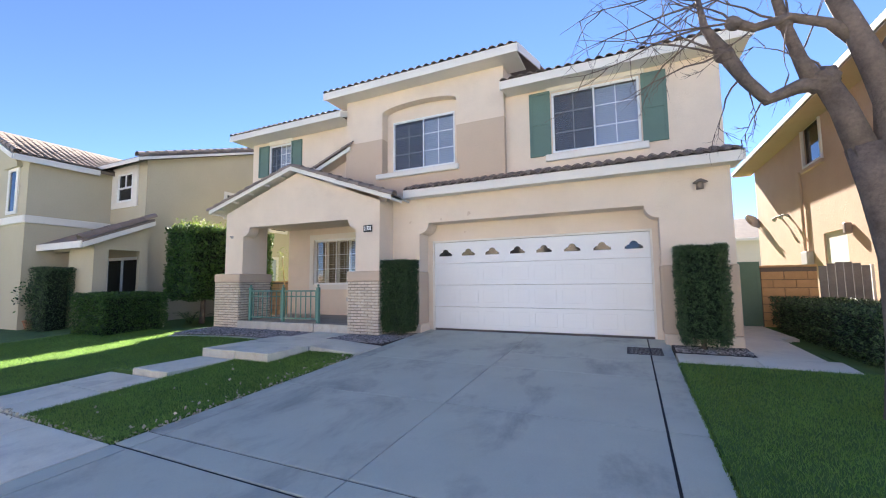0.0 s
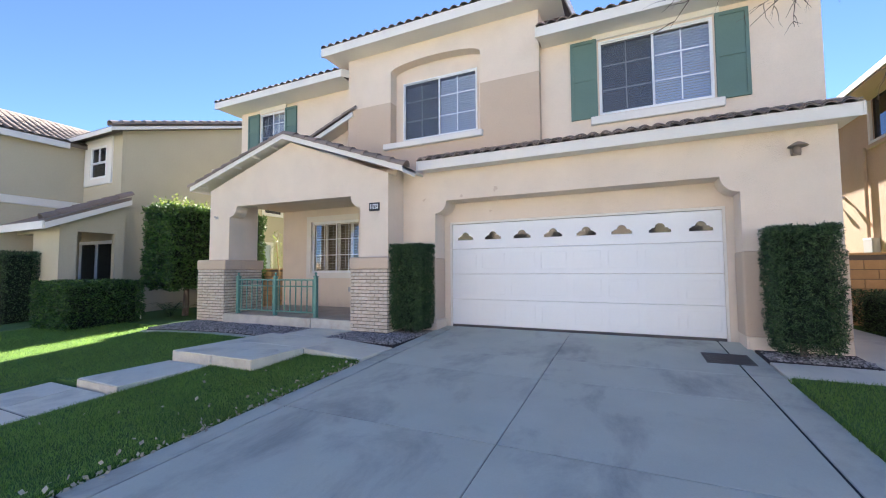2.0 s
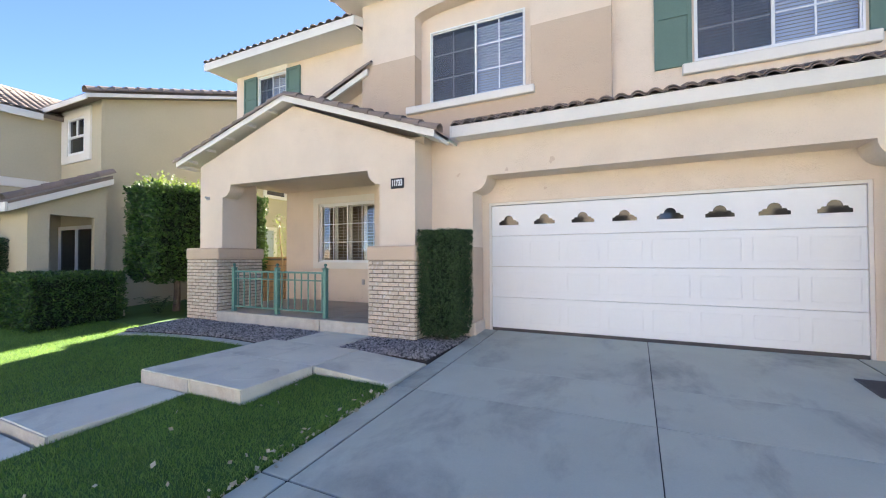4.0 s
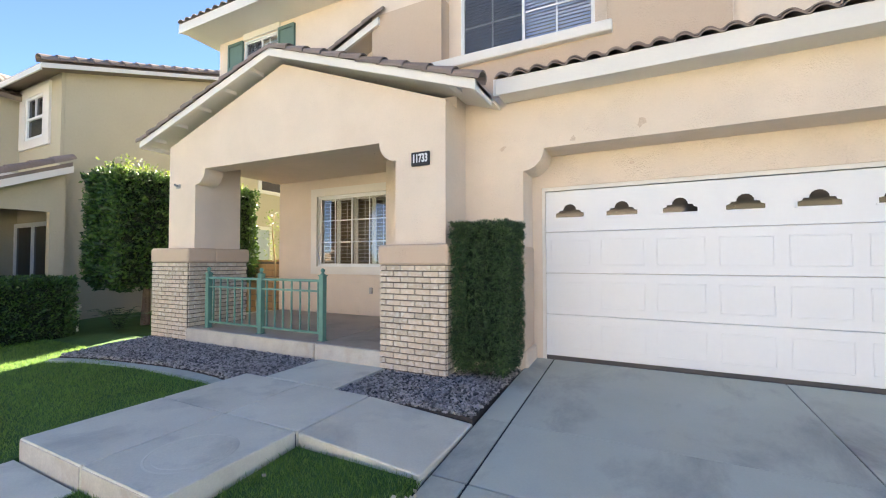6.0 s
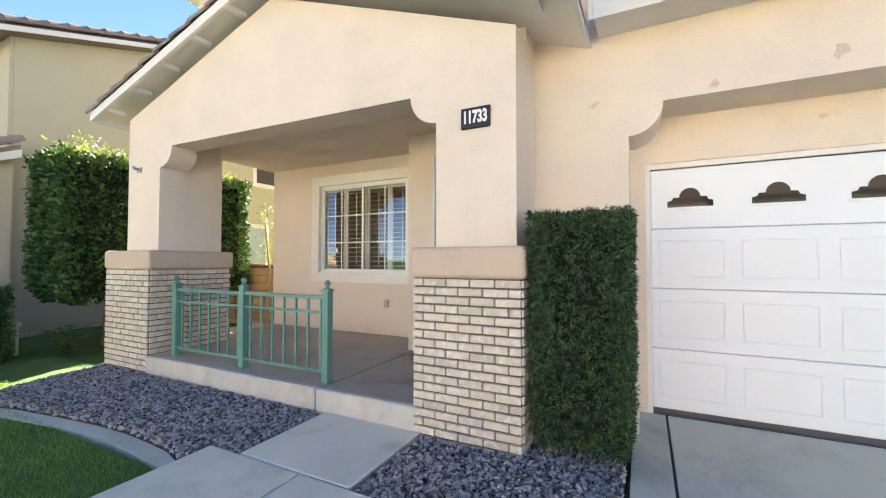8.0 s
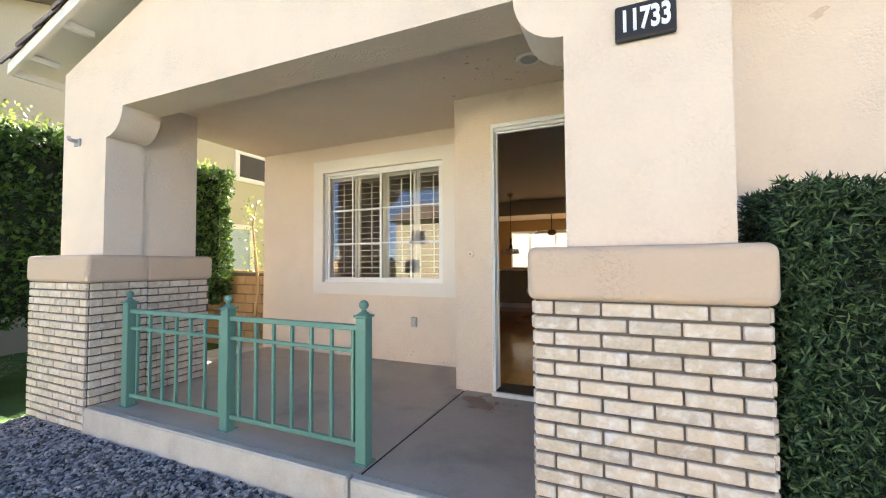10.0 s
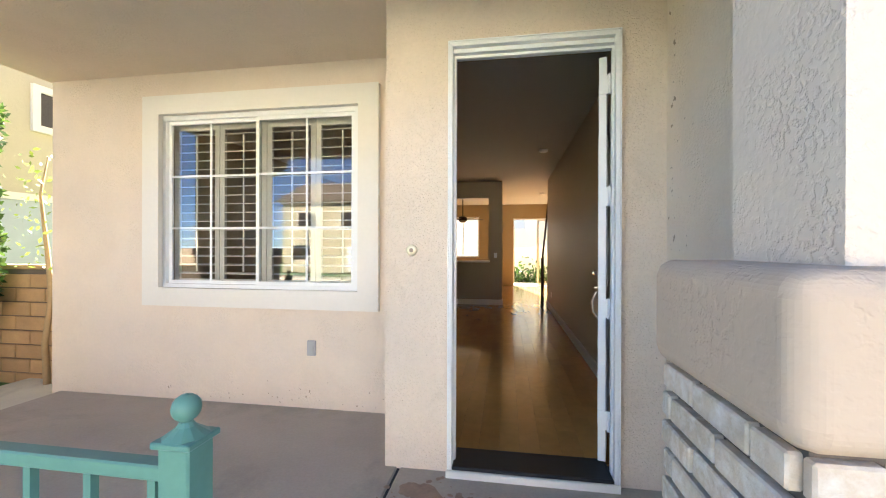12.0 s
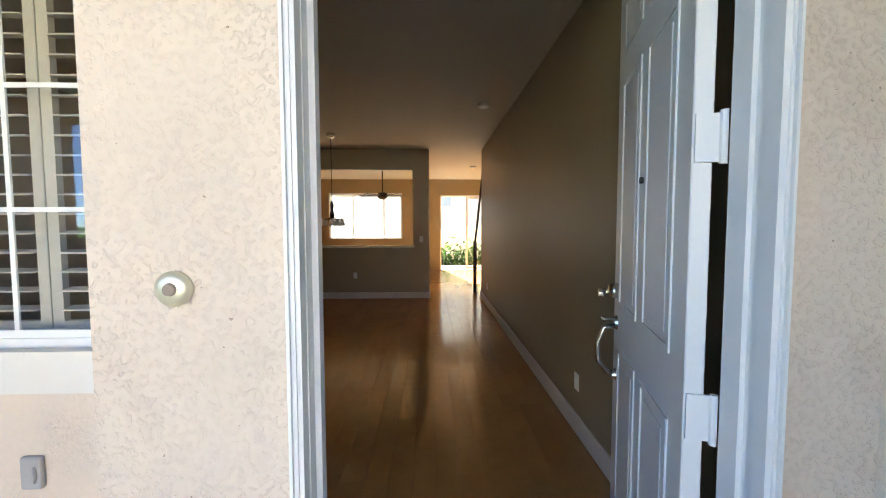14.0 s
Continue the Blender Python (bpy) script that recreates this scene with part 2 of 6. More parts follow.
SHUTTER = mat("cream shutter paint", (0.74, 0.71, 0.64), 0.45, var=0.03, scale=3)
DARKGLASS = mat("dark garage glass", (0.015, 0.014, 0.014), 0.05, var=0.05, spec=0.5)
LENS = mat("lamp lens", (0.75, 0.73, 0.68), 0.4, var=0.02)
STAINM = mat("rust stain", (0.33, 0.235, 0.17), 0.85, var=0.25, scale=9)
SPOT = mat("mildew marks", (0.44, 0.34, 0.25), 0.95, var=0.3, scale=30)
SPOT_DARK = mat("dark mildew marks", (0.31, 0.23, 0.165), 0.95, var=0.3, scale=30)
PATCH = mat("patched stucco", (0.60, 0.465, 0.35), 0.95, var=0.2, scale=30, bump=0.5, bump_scale=60)
BARWHITE = mat("number white", (0.80, 0.80, 0.78), 0.5, var=0.02)

# ---- geometry helpers ----
def thing(name, loc, label, category, group="", kind=""):
    ob = new(name)
    ob.empty_display_size = 0.1
    ob.location = loc
    return tagged(ob, label, category, group, kind)


def world_loc(ob):
    p = Vector(ob.location)
    while ob.parent:
        p = p + ob.matrix_parent_inverse.translation
        ob = ob.parent
        p = p + Vector(ob.location)
    return p


def part(name, bm, material, parent=None, label="", smooth=False):
    """One mesh object, its geometry given in world metres."""
    me = bpy.data.meshes.new(name)
    if isinstance(bm, tuple):
        me.from_pydata(*bm)
    else:
        bmesh.ops.recalc_face_normals(bm, faces=bm.faces)
        bm.to_mesh(me)
        bm.free()
    me.materials.append(material)
    if smooth:
        me.polygons.foreach_set("use_smooth", [True] * len(me.polygons))
    ob = new(name, me)
    if parent:
        ob.parent = parent
        ob.matrix_parent_inverse = Matrix.Translation(-world_loc(parent))
    if label:
        ob["label"] = label
    return ob


def solid(name, bm, material, label, category="", kind="structure", smooth=False, group=""):
    return tagged(part(name, bm, material, None, "", smooth), label, category, group, kind)


def box(x0, x1, y0, y1, z0, z1, bevel=0.0, bm=None, seg=1):
    own = bm or bmesh.new()
    vs = [own.verts.new((x, y, z)) for x in (x0, x1) for y in (y0, y1) for z in (z0, z1)]
    fs = [own.faces.new([vs[i] for i in q]) for q in ((0, 1, 3, 2), (4, 6, 7, 5), (0, 4, 5, 1), (2, 3, 7, 6), (0, 2, 6, 4), (1, 5, 7, 3))]
    if bevel:
        es = list({e for f in fs for e in f.edges})
        bmesh.ops.bevel(own, geom=es, offset=bevel, segments=seg, affect="EDGES", profile=0.5)
    return own


def prism(outline, axis, a, b, bm=None):
    """A flat outline, extruded along axis from a to b. axis y: outline is (x, z); axis x: (y, z); axis z: (x, y)."""
    own = bm or bmesh.new()
    put = {"y": lambda u, v, w: (u, w, v), "x": lambda u, v, w: (w, u, v), "z": lambda u, v, w: (u, v, w)}[axis]
    lo = [own.verts.new(put(u, v, a)) for u, v in outline]
    hi = [own.verts.new(put(u, v, b)) for u, v in outline]
    own.faces.new(lo)
    own.faces.new(hi[::-1])
    k = len(outline)
    for i in range(k):
        own.faces.new((lo[i], lo[(i + 1) % k], hi[(i + 1) % k], hi[i]))
    return own


def wall(u0, u1, v0, v1, holes, axis, a, b):
    """A wall in one mesh with rectangular openings (u0, u1, v0, v1) that go right through it."""
    us = sorted({u0, u1, *[h[0] for h in holes], *[h[1] for h in holes]})
    vs = sorted({v0, v1, *[h[2] for h in holes], *[h[3] for h in holes]})
    put = {"y": lambda u, v, w: (u, w, v), "x": lambda u, v, w: (w, u, v), "z": lambda u, v, w: (u, v, w)}[axis]
    bm = bmesh.new()
    grid = {}

    def vert(i, j, k):
        if (i, j, k) not in grid:
            grid[i, j, k] = bm.verts.new(put(us[i], vs[j], (a, b)[k]))
        return grid[i, j, k]

    def full(i, j):
        if not (0 <= i < len(us) - 1 and 0 <= j < len(vs) - 1):
            return False
        cu, cv = (us[i] + us[i + 1]) / 2, (vs[j] + vs[j + 1]) / 2
        return not any(h[0] < cu < h[1] and h[2] < cv < h[3] for h in holes)

    for i in range(len(us) - 1):
        for j in range(len(vs) - 1):
            if full(i, j):
                for k in (0, 1):
                    bm.faces.new((vert(i, j, k), vert(i + 1, j, k), vert(i + 1, j + 1, k), vert(i, j + 1, k)))
                for (di, dj), (p, q) in (((-1, 0), ((0, 0), (0, 1))), ((1, 0), ((1, 0), (1, 1))), ((0, -1), ((0, 0), (1, 0))), ((0, 1), ((0, 1), (1, 1)))):
                    if not full(i + di, j + dj):
                        bm.faces.new((vert(i + p[0], j + p[1], 0), vert(i + q[0], j + q[1], 0), vert(i + q[0], j + q[1], 1), vert(i + p[0], j + p[1], 1)))
    return bm


def tube(points, radii, sides=8, bm=None, cap=True):
    """A round tube along points, with a radius at each."""
    own = bm or bmesh.new()
    pts = [Vector(p) for p in points]
    if isinstance(radii, (int, float)):
        radii = [radii] * len(pts)
    rings = []
    side = None
    for i, p in enumerate(pts):
        d = (pts[min(i + 1, len(pts) - 1)] - pts[max(i - 1, 0)]).normalized()
        if side is None:
            side = d.orthogonal().normalized()
        side = (side - d * side.dot(d)).normalized()
        up = d.cross(side)
        rings.append([own.verts.new(p + (side * math.cos(t) + up * math.sin(t)) * radii[i]) for t in [2 * math.pi * k / sides for k in range(sides)]])
    for r, s in zip(rings, rings[1:]):
        for k in range(sides):
            own.faces.new((r[k], r[(k + 1) % sides], s[(k + 1) % sides], s[k]))
    if cap:
        own.faces.new(rings[0])
        own.faces.new(rings[-1][::-1])
    return own


def lathe(cx, cy, profile, sides=14, bm=None):
    """Turned shape round an upright axis; profile is (radius, z)."""
    own = bm or bmesh.new()
    rings = [[own.verts.new((cx + r * math.cos(2 * math.pi * k / sides), cy + r * math.sin(2 * math.pi * k / sides), z)) for k in range(sides)] for r, z in profile]
    for r, s in zip(rings, rings[1:]):
        for k in range(sides):
            own.faces.new((r[k], r[(k + 1) % sides], s[(k + 1) % sides], s[k]))
    own.faces.new(rings[0])
    own.faces.new(rings[-1])
    return own


def arc(cx, cz, r, a0, a1, n=8):
    return [(cx + r * math.cos(radians(a0 + (a1 - a0) * k / n)), cz + r * math.sin(radians(a0 + (a1 - a0) * k / n))) for k in range(n + 1)]


def leaves(spots, size, rng, narrow=0.45, out=0.7):
    """Many small pointed leaves: spots are (place, way out). Vertices and faces for part()."""
    vs, fs = [], []
    for p, nrm in spots:
        d = (Vector(nrm) * out + Vector((rng.uniform(-1, 1), rng.uniform(-1, 1), rng.uniform(-1, 1)))).normalized()
        s = d.cross(Vector((rng.uniform(-1, 1), rng.uniform(-1, 1), rng.uniform(-1, 1))))
        s = s.normalized() if s.length > 1e-3 else d.orthogonal().normalized()
        ln = size * rng.uniform(0.7, 1.3)
        b = Vector(p)
        w = ln * narrow * 0.5
        k = len(vs)
        vs += [b, b + d * ln * 0.5 + s * w, b + d * ln, b + d * ln * 0.5 - s * w]
        fs.append((k, k + 1, k + 2, k + 3))
    return vs, [], fs


def gz(y):
    """Height of the sloping front yard."""
    return 0.055 * min(max(y, 1.0), 9.1) - 0.04


def slab(x0, x1, y0, y1, top=None, thick=0.12, gap=0.004, bev=0.004):
    """A concrete slab that follows the yard's slope, or lies level at top."""
    bm = box(x0 + gap, x1 - gap, y0 + gap, y1 - gap, -thick, 0, bev)
    for v in bm.verts:
        v.co.z += gz(v.co.y) if top is None else top
    return bm

# ---- ground ----
def ground_sheet():
    xs = [-900, -60, -25, -12, 0, 12, 25, 60, 900]
    ys = [(-900, -0.22), (-30, -0.22), (-1.32, -0.2), (-1.3, -0.2), (1.0, -0.03), (3, 0.085), (5, 0.195), (7, 0.305), (9.1, 0.42), (14, 0.42), (60, 0.42), (900, 0.42)]
    bm = bmesh.new()
    rows = [[bm.verts.new((x, y, z - 0.03)) for x in xs] for y, z in ys]
    for a, b in zip(rows, rows[1:]):
        for i in range(len(xs) - 1):
            bm.faces.new((a[i], a[i + 1], b[i + 1], b[i]))
    return bm


solid("ground", ground_sheet(), SOIL, "dark green-brown soil under the sloping front yards", "ground")
solid("road", prism([(-300, -0.2), (300, -0.2), (300, -0.19), (-300, -0.19)], "y", -11.0, -1.45), ASPHALT, "grey asphalt street in front of the houses", "road")
kerb = bmesh.new()
prism([(-1.45, -0.25), (-1.28, -0.25), (-1.28, -0.04), (-1.31, -0.035), (-1.43, -0.08)], "x", -60, -4.9, kerb)
prism([(-1.45, -0.25), (-1.28, -0.25), (-1.28, -0.04), (-1.31, -0.035), (-1.43, -0.08)], "x", 0.9, 60, kerb)
solid("kerb", kerb, CONC2, "low concrete kerb along the street", "kerb")
pave = thing("pavement", (-8, 1.7, 0.03), "grey concrete pavement slabs along the lawns", "pavement", kind="structure")
for i in range(16):
    x0 = -27.0 + 1.5 * i - 0.02
    if x0 < -4.6:
        part("slab", slab(x0, min(x0 + 1.5, -4.605), 1.05, 2.35, None, 0.12, 0.012, 0.006), CONC2, pave)
for i in range(8):
    part("slab", slab(0.62 + 1.5 * i, 2.12 + 1.5 * i, 1.05, 2.35), CONC2, pave)
pbed = slab(-27.0, -4.6, 1.06, 2.37)
for v in pbed.verts:
    v.co.z -= 0.018
part("joint_bed", pbed, JOINT, pave)
sidepath = thing("side_path", (-11.3, 10, 0.5), "sunlit pale concrete path beside the porch", "path", kind="structure")
for i in range(2):
    part("slab", slab(-11.85, -10.72, 8.5 + 1.5 * i, 10.0 + 1.5 * i), CONC2, sidepath)
drive = thing("driveway", (-2, 5, 0.2), "stained grey concrete driveway with dark joints", "driveway", kind="structure")
DX = [-4.6, -4.33, -2.02, 0.27, 0.62]
DY = [-1.4, 1.05, 2.36, 2.67, 4.45, 6.22, 7.14, 9.06]
WIDE = {-4.33: 0.005, 4.45: 0.003, 6.22: 0.003, 7.14: -0.002, 0.27: 0.008, -4.6: 0.010, 2.36: 0.010, 2.67: 0.006, 1.05: 0.008, 0.62: 0.0}
for i in range(4):
    for j in range(7):
        part("slab", slab(DX[i] + WIDE.get(DX[i], 0), DX[i + 1] - WIDE.get(DX[i + 1], 0), DY[j] + WIDE.get(DY[j], 0), DY[j + 1] - WIDE.get(DY[j + 1], 0)), CONC, drive)
bed = box(-4.6, 0.62, -1.4, 9.1, -0.2, 0)
bmesh.ops.bisect_plane(bed, geom=bed.verts[:] + bed.edges[:] + bed.faces[:], plane_co=(0, 1.0, 0), plane_no=(0, 1, 0))
for v in bed.verts:
    v.co.z += gz(v.co.y) - 0.012
part("joint_bed", bed, JOINT, drive)
grate = thing("drain_grate", (0.15, 7.9, 0.4), "dark iron drain grate set in the driveway", "drain grate")
for i in range(25):
    gbm = box(-0.06 + 0.020 * i, -0.048 + 0.020 * i, 7.66, 8.14, 0.39, 0.405)
    for v in gbm.verts:
        v.co.z += 0.055 * (v.co.y - 7.9)
    part("bar", gbm, DRAIN, grate)
gfr = wall(-0.09, 0.46, 7.63, 8.17, [(-0.065, 0.435, 7.655, 8.145)], "z", 0.385, 0.404)
for v in gfr.verts:
    v.co.z += 0.055 * (v.co.y - 7.9)
part("grate_frame", gfr, DRAIN, grate)

front_walk = thing("front_walk", (-6.5, 5, 0.3), "stepped grey concrete front walk to the porch", "walkway", kind="structure")
for x0, x1, y0, y1, top, th in ((-8.0, -7.3, 2.37, 3.25, None, 0.12), (-7.3, -6.58, 2.37, 3.25, None, 0.12), (-8.0, -7.3, 3.25, 3.95, None, 0.12), (-7.3, -6.58, 3.25, 3.95, None, 0.12), (-7.43, -6.5, 3.97, 5.12, 0.275, 0.2)):
    part("slab", slab(x0, x1, y0, y1, top, th, 0.012, 0.006), CONC2, front_walk)
for x0, x1, y0, y1 in ((-7.4, -6.5, 5.12, 6.1), (-6.5, -5.67, 5.12, 6.1), (-7.4, -6.5, 6.1, 7.0), (-6.5, -5.67, 6.1, 7.0), (-7.1, -6.1, 7.0, 7.88)):
    part("slab", slab(x0, x1, y0, y1, 0.425, 0.26, 0.007, 0.006), CONC2, front_walk)
lk = box(-5.664, -4.606, 6.1, 7.0, -0.16, 0, 0.008)
for v in lk.verts:
    v.co.z += 0.42 + (0.345 - 0.42) * (v.co.x + 5.664) / 1.058
part("slab", lk, CONC2, front_walk)
part("joint_bed", box(-7.38, -5.69, 5.15, 6.98, 0.1, 0.40), JOINT, front_walk)
part("joint_bed", box(-7.08, -6.12, 6.98, 7.86, 0.1, 0.40), JOINT, front_walk)
for x0, x1, y, z0, z1 in ((-7.42, -6.51, 3.974, 0.12, 0.266), (-7.385, -6.515, 5.127, 0.22, 0.414), (-6.485, -5.68, 5.127, 0.2, 0.414)):
    part("riser", box(x0, x1, y - 0.006, y + 0.02, z0, z1, 0.004), EDGE, front_walk, "rust-stained concrete step face")
wbed = slab(-7.98, -6.6, 2.38, 3.93)
for v in wbed.verts:
    v.co.z -= 0.018
part("joint_bed", wbed, JOINT, front_walk)
cov = lathe(-6.05, 5.55, [(0.0, 0.428), (0.23, 0.4285), (0.235, 0.4262), (0.265, 0.4262), (0.27, 0.429), (0.285, 0.427)], 28)
tagged(part("valve_cover", cov, CONC2), "round pale concrete utility cover in the walk", "utility cover")

porch_floor = thing("porch_floor", (-8.2, 9.1, 0.6), "smooth grey concrete porch slab with one joint", "porch floor", kind="structure")
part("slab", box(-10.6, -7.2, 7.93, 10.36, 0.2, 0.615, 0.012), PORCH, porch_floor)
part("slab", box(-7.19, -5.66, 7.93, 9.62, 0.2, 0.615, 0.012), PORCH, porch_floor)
part("joint_bed", box(-7.22, -7.17, 7.96, 9.7, 0.3, 0.606), JOINT, porch_floor)
part("edge", box(-10.03, -7.24, 7.87, 7.94, 0.2, 0.618, 0.012), EDGE, porch_floor, "worn pale concrete slab edge")
part("edge", box(-7.22, -6.14, 7.87, 7.94, 0.2, 0.618, 0.012), EDGE, porch_floor, "worn pale concrete slab edge")

side_walk = thing("side_walk", (2, 8, 0.4), "pale concrete path along the garage to the gate", "path", kind="structure")
part("slab", slab(0.64, 1.7, 7.12, 7.9), CONC2, side_walk)
part("slab", slab(1.7, 2.75, 7.12, 7.9), CONC2, side_walk)
part("slab", slab(1.78, 2.6, 7.9, 10.0), CONC2, side_walk)
part("slab", slab(1.78, 2.9, 10.0, 12.4), CONC2, side_walk)
solid("planting_bed", slab(0.64, 1.77, 7.92, 8.6, None, 0.1), MULCH, "dark mulch bed under the garage hedge", "planting bed")

# ---- main house: walls ----
ARCH_G = [(-4.59, 0.3)] + arc(-4.59, 3.05, 0.25, -90, 0) + arc(0.56, 3.05, 0.25, 180, 270) + [(0.56, 0.3)]
solid("wall_garage_front", prism([(-5.36, 0.3), (-5.36, 3.75), (1.72, 3.75), (1.72, 0.3)] + ARCH_G[::-1], "y", 8.6, 9.06), STUCCO, "cream stucco garage front with corbelled opening", "wall")
solid("wall_garage_lintel", wall(-5.0, 1.0, 0.3, 3.7, [(-4.47, 0.45, 0.2, 2.655)], "y", 9.062, 9.2), STUCCO, "cream stucco wall round the garage door", "wall")
for a, b in ((-5.35, -4.57), (0.54, 1.75)):
    solid("wall_base_band", box(a, b, 8.565, 9.058, 0.62, 1.89, 0.03, None, 2), BAND, "tan stucco base band beside the garage", "wall band")
    solid("wall_footing", box(a + 0.03, b + 0.03 if b < 0 else b + 0.01, 8.58, 9.057, 0.25, 0.63, 0.02), STUCCO, "cream stucco footing curb beside the garage", "wall footing")
solid("wall_garage_right", box(1.60, 1.72, 9.06, 21.3, 0.2, 3.75), STUCCO, "plain cream stucco side wall of the garage", "wall")
PORCH_OUT = [(-10.75, 1.9), (-10.75, 3.70), (-8.0, 4.60), (-5.345, 3.60), (-5.345, 1.9), (-6.03, 1.9)] + arc(-6.03, 3.2, 0.25, 270, 180) + arc(-10.02, 3.24, 0.25, 0, -90) + [(-10.02, 1.9)]
solid("wall_porch_front", prism(PORCH_OUT, "y", 8.0, 8.32), STUCCO, "cream stucco porch gable with a corbelled opening", "wall")
solid("wall_porch_pier", box(-10.62, -10.04, 8.32, 8.86, 1.9, 3.46), STUCCO, "cream stucco pier behind the porch column", "wall")
solid("wall_porch_side", box(-5.7, -5.36, 8.32, 9.61, 0.6, 3.46), STUCCO, "cream stucco porch side wall with mildew marks", "wall")
solid("wall_porch_return", box(-5.6, -5.347, 8.322, 8.6, 0.3, 3.76), STUCCO, "cream stucco return beside the porch column", "wall")
solid("wall_window", wall(-10.69, -7.28, 0.3, 3.6, [(-9.56, -7.74, 1.57, 3.09)], "y", 10.35, 10.5), STUCCO, "cream stucco porch wall round the shuttered window", "wall")
solid("wall_jog", box(-7.28, -7.14, 9.752, 10.5, 0.3, 3.6), STUCCO, "cream stucco return beside the entry", "wall")
solid("wall_door", wall(-7.28, -5.36, 0.3, 3.6, [(-6.882, -5.93, 0.2, 3.104)], "y", 9.61, 9.75), KNOCK, "cream stucco entry wall round the front door", "wall")
solid("wall_left", box(-10.69, -10.55, 10.5, 21.3, 0.2, 3.6), STUCCO, "plain cream stucco side wall of the house", "wall")
solid("ceiling_porch", box(-10.72, -5.37, 8.3, 10.4, 3.45, 3.55), STUCCO, "cream stucco porch ceiling with brown mildew spots", "ceiling")
# upper storey
solid("wall_middle_lower", wall(-6.95, -2.45, 3.5, 5.42, [(-5.77, -3.64, 4.45, 5.42)], "y", 8.746, 9.0), BAND, "tan stucco lower half of the upstairs wall", "wall")
solid("wall_middle_upper", prism([(-6.95, 5.42), (-6.95, 6.7), (-2.45, 6.7), (-2.45, 5.42), (-3.64, 5.42)] + [(-4.705 + 1.065 * math.cos(a), 6.10 + 0.17 * math.sin(a)) for a in [math.pi * k / 14 for k in range(15)]] + [(-5.77, 5.42)], "y", 8.75, 9.0), STUCCO, "cream stucco upstairs wall with an arched niche", "wall")
solid("wall_niche", wall(-5.9, -3.5, 4.3, 6.5, [(-5.58, -3.79, 4.56, 5.9)], "y", 9.002, 9.12), STUCCO, "cream stucco back of the arched window niche", "wall")
solid("wall_middle_left", box(-6.95, -6.83, 9.0, 15.0, 3.5, 6.7), STUCCO, "cream stucco side of the upstairs bay", "wall")
solid("wall_right_upper", wall(-2.45, 1.72, 3.6, 6.1, [(-1.4, 0.35, 4.42, 5.78)], "y", 8.9, 9.05), STUCCO, "cream stucco upstairs wall round the shuttered window", "wall")
solid("wall_right_side", box(1.58, 1.72, 9.05, 21.3, 3.75, 6.1), STUCCO, "plain cream stucco side wall upstairs", "wall")
solid("wall_left_upper", wall(-11.05, -6.95, 3.6, 6.3, [(-10.28, -9.36, 5.05, 6.02)], "y", 9.1, 9.25), STUCCO, "cream stucco upstairs wall with a small window", "wall")
solid("wall_left_side_upper", box(-11.05, -10.9, 9.25, 21.3, 3.6, 6.3), STUCCO, "plain cream stucco upstairs side wall", "wall")
solid("wall_back", wall(-11.05, 1.72, 0.2, 6.3, [(-9.75, -7.5, 1.63, 3.05), (-6.33, -4.7, 0.6, 2.98)], "y", 21.3, 21.5), INWALL, "taupe rear wall with window and sliding door openings", "wall")
solid("floor_upper", box(-10.9, 1.58, 9.26, 21.3, 3.55, 3.65), INCEIL, "plain ceiling slab between the storeys", "ceiling")

# ---- roofs ----
def tile_mesh(name="roof_tile", w=0.30, ln=0.42, h=0.042, th=0.016):
    """One curved roof tile, its nose at the origin, running up along +y."""
    prof = []
    for k in range(9):
        t = k / 8
        prof.append((w * (t - 0.5) * 1.06, h * max(0, math.sin(math.pi * min(1, t / 0.68))) ** 0.8 if t < 0.68 else -0.012 * math.sin(math.pi * (t - 0.68) / 0.32)))
    vs, fs = [], []
    for y in (0, ln):
        vs += [(x, y, z) for x, z in prof] + [(x, y, z - th) for x, z in prof]
    for k in range(8):
        fs += [(k, k + 1, 19 + k, 18 + k), (9 + k, 27 + k, 28 + k, 10 + k), (k, 9 + k, 10 + k, k + 1), (18 + k, 19 + k, 28 + k, 27 + k)]
    me = bpy.data.meshes.new(name)
    me.from_pydata(vs, [], fs)
    me.materials.append(TILE)
    return me


TILE_ME = tile_mesh("roof_tile", 0.205, 0.40, 0.036, 0.014)


def piece(name, me, parent, m):
    ob = new(name, me)
    ob.parent = parent
    ob.matrix_parent_inverse = Matrix.Translation(-world_loc(parent))
    ob.matrix_basis = m
    return ob


def eave_tiles(parent, x0, x1, y, z, slope, rows=2, rng=random.Random(3), step=0.203):
    n = int(round((x1 - x0) / step))
    for r in range(rows):
        for i in range(n):
            m = pose(x0 + (i + 0.5) * (x1 - x0) / n, y + 0.33 * r * math.cos(radians(slope)), z + 0.33 * r * math.sin(radians(slope)) + rng.uniform(-0.004, 0.004), slope - 2.5, rng.uniform(-1.2, 1.2), rng.uniform(-0.8, 0.8))
            piece("roof_tile", TILE_ME, parent, m)


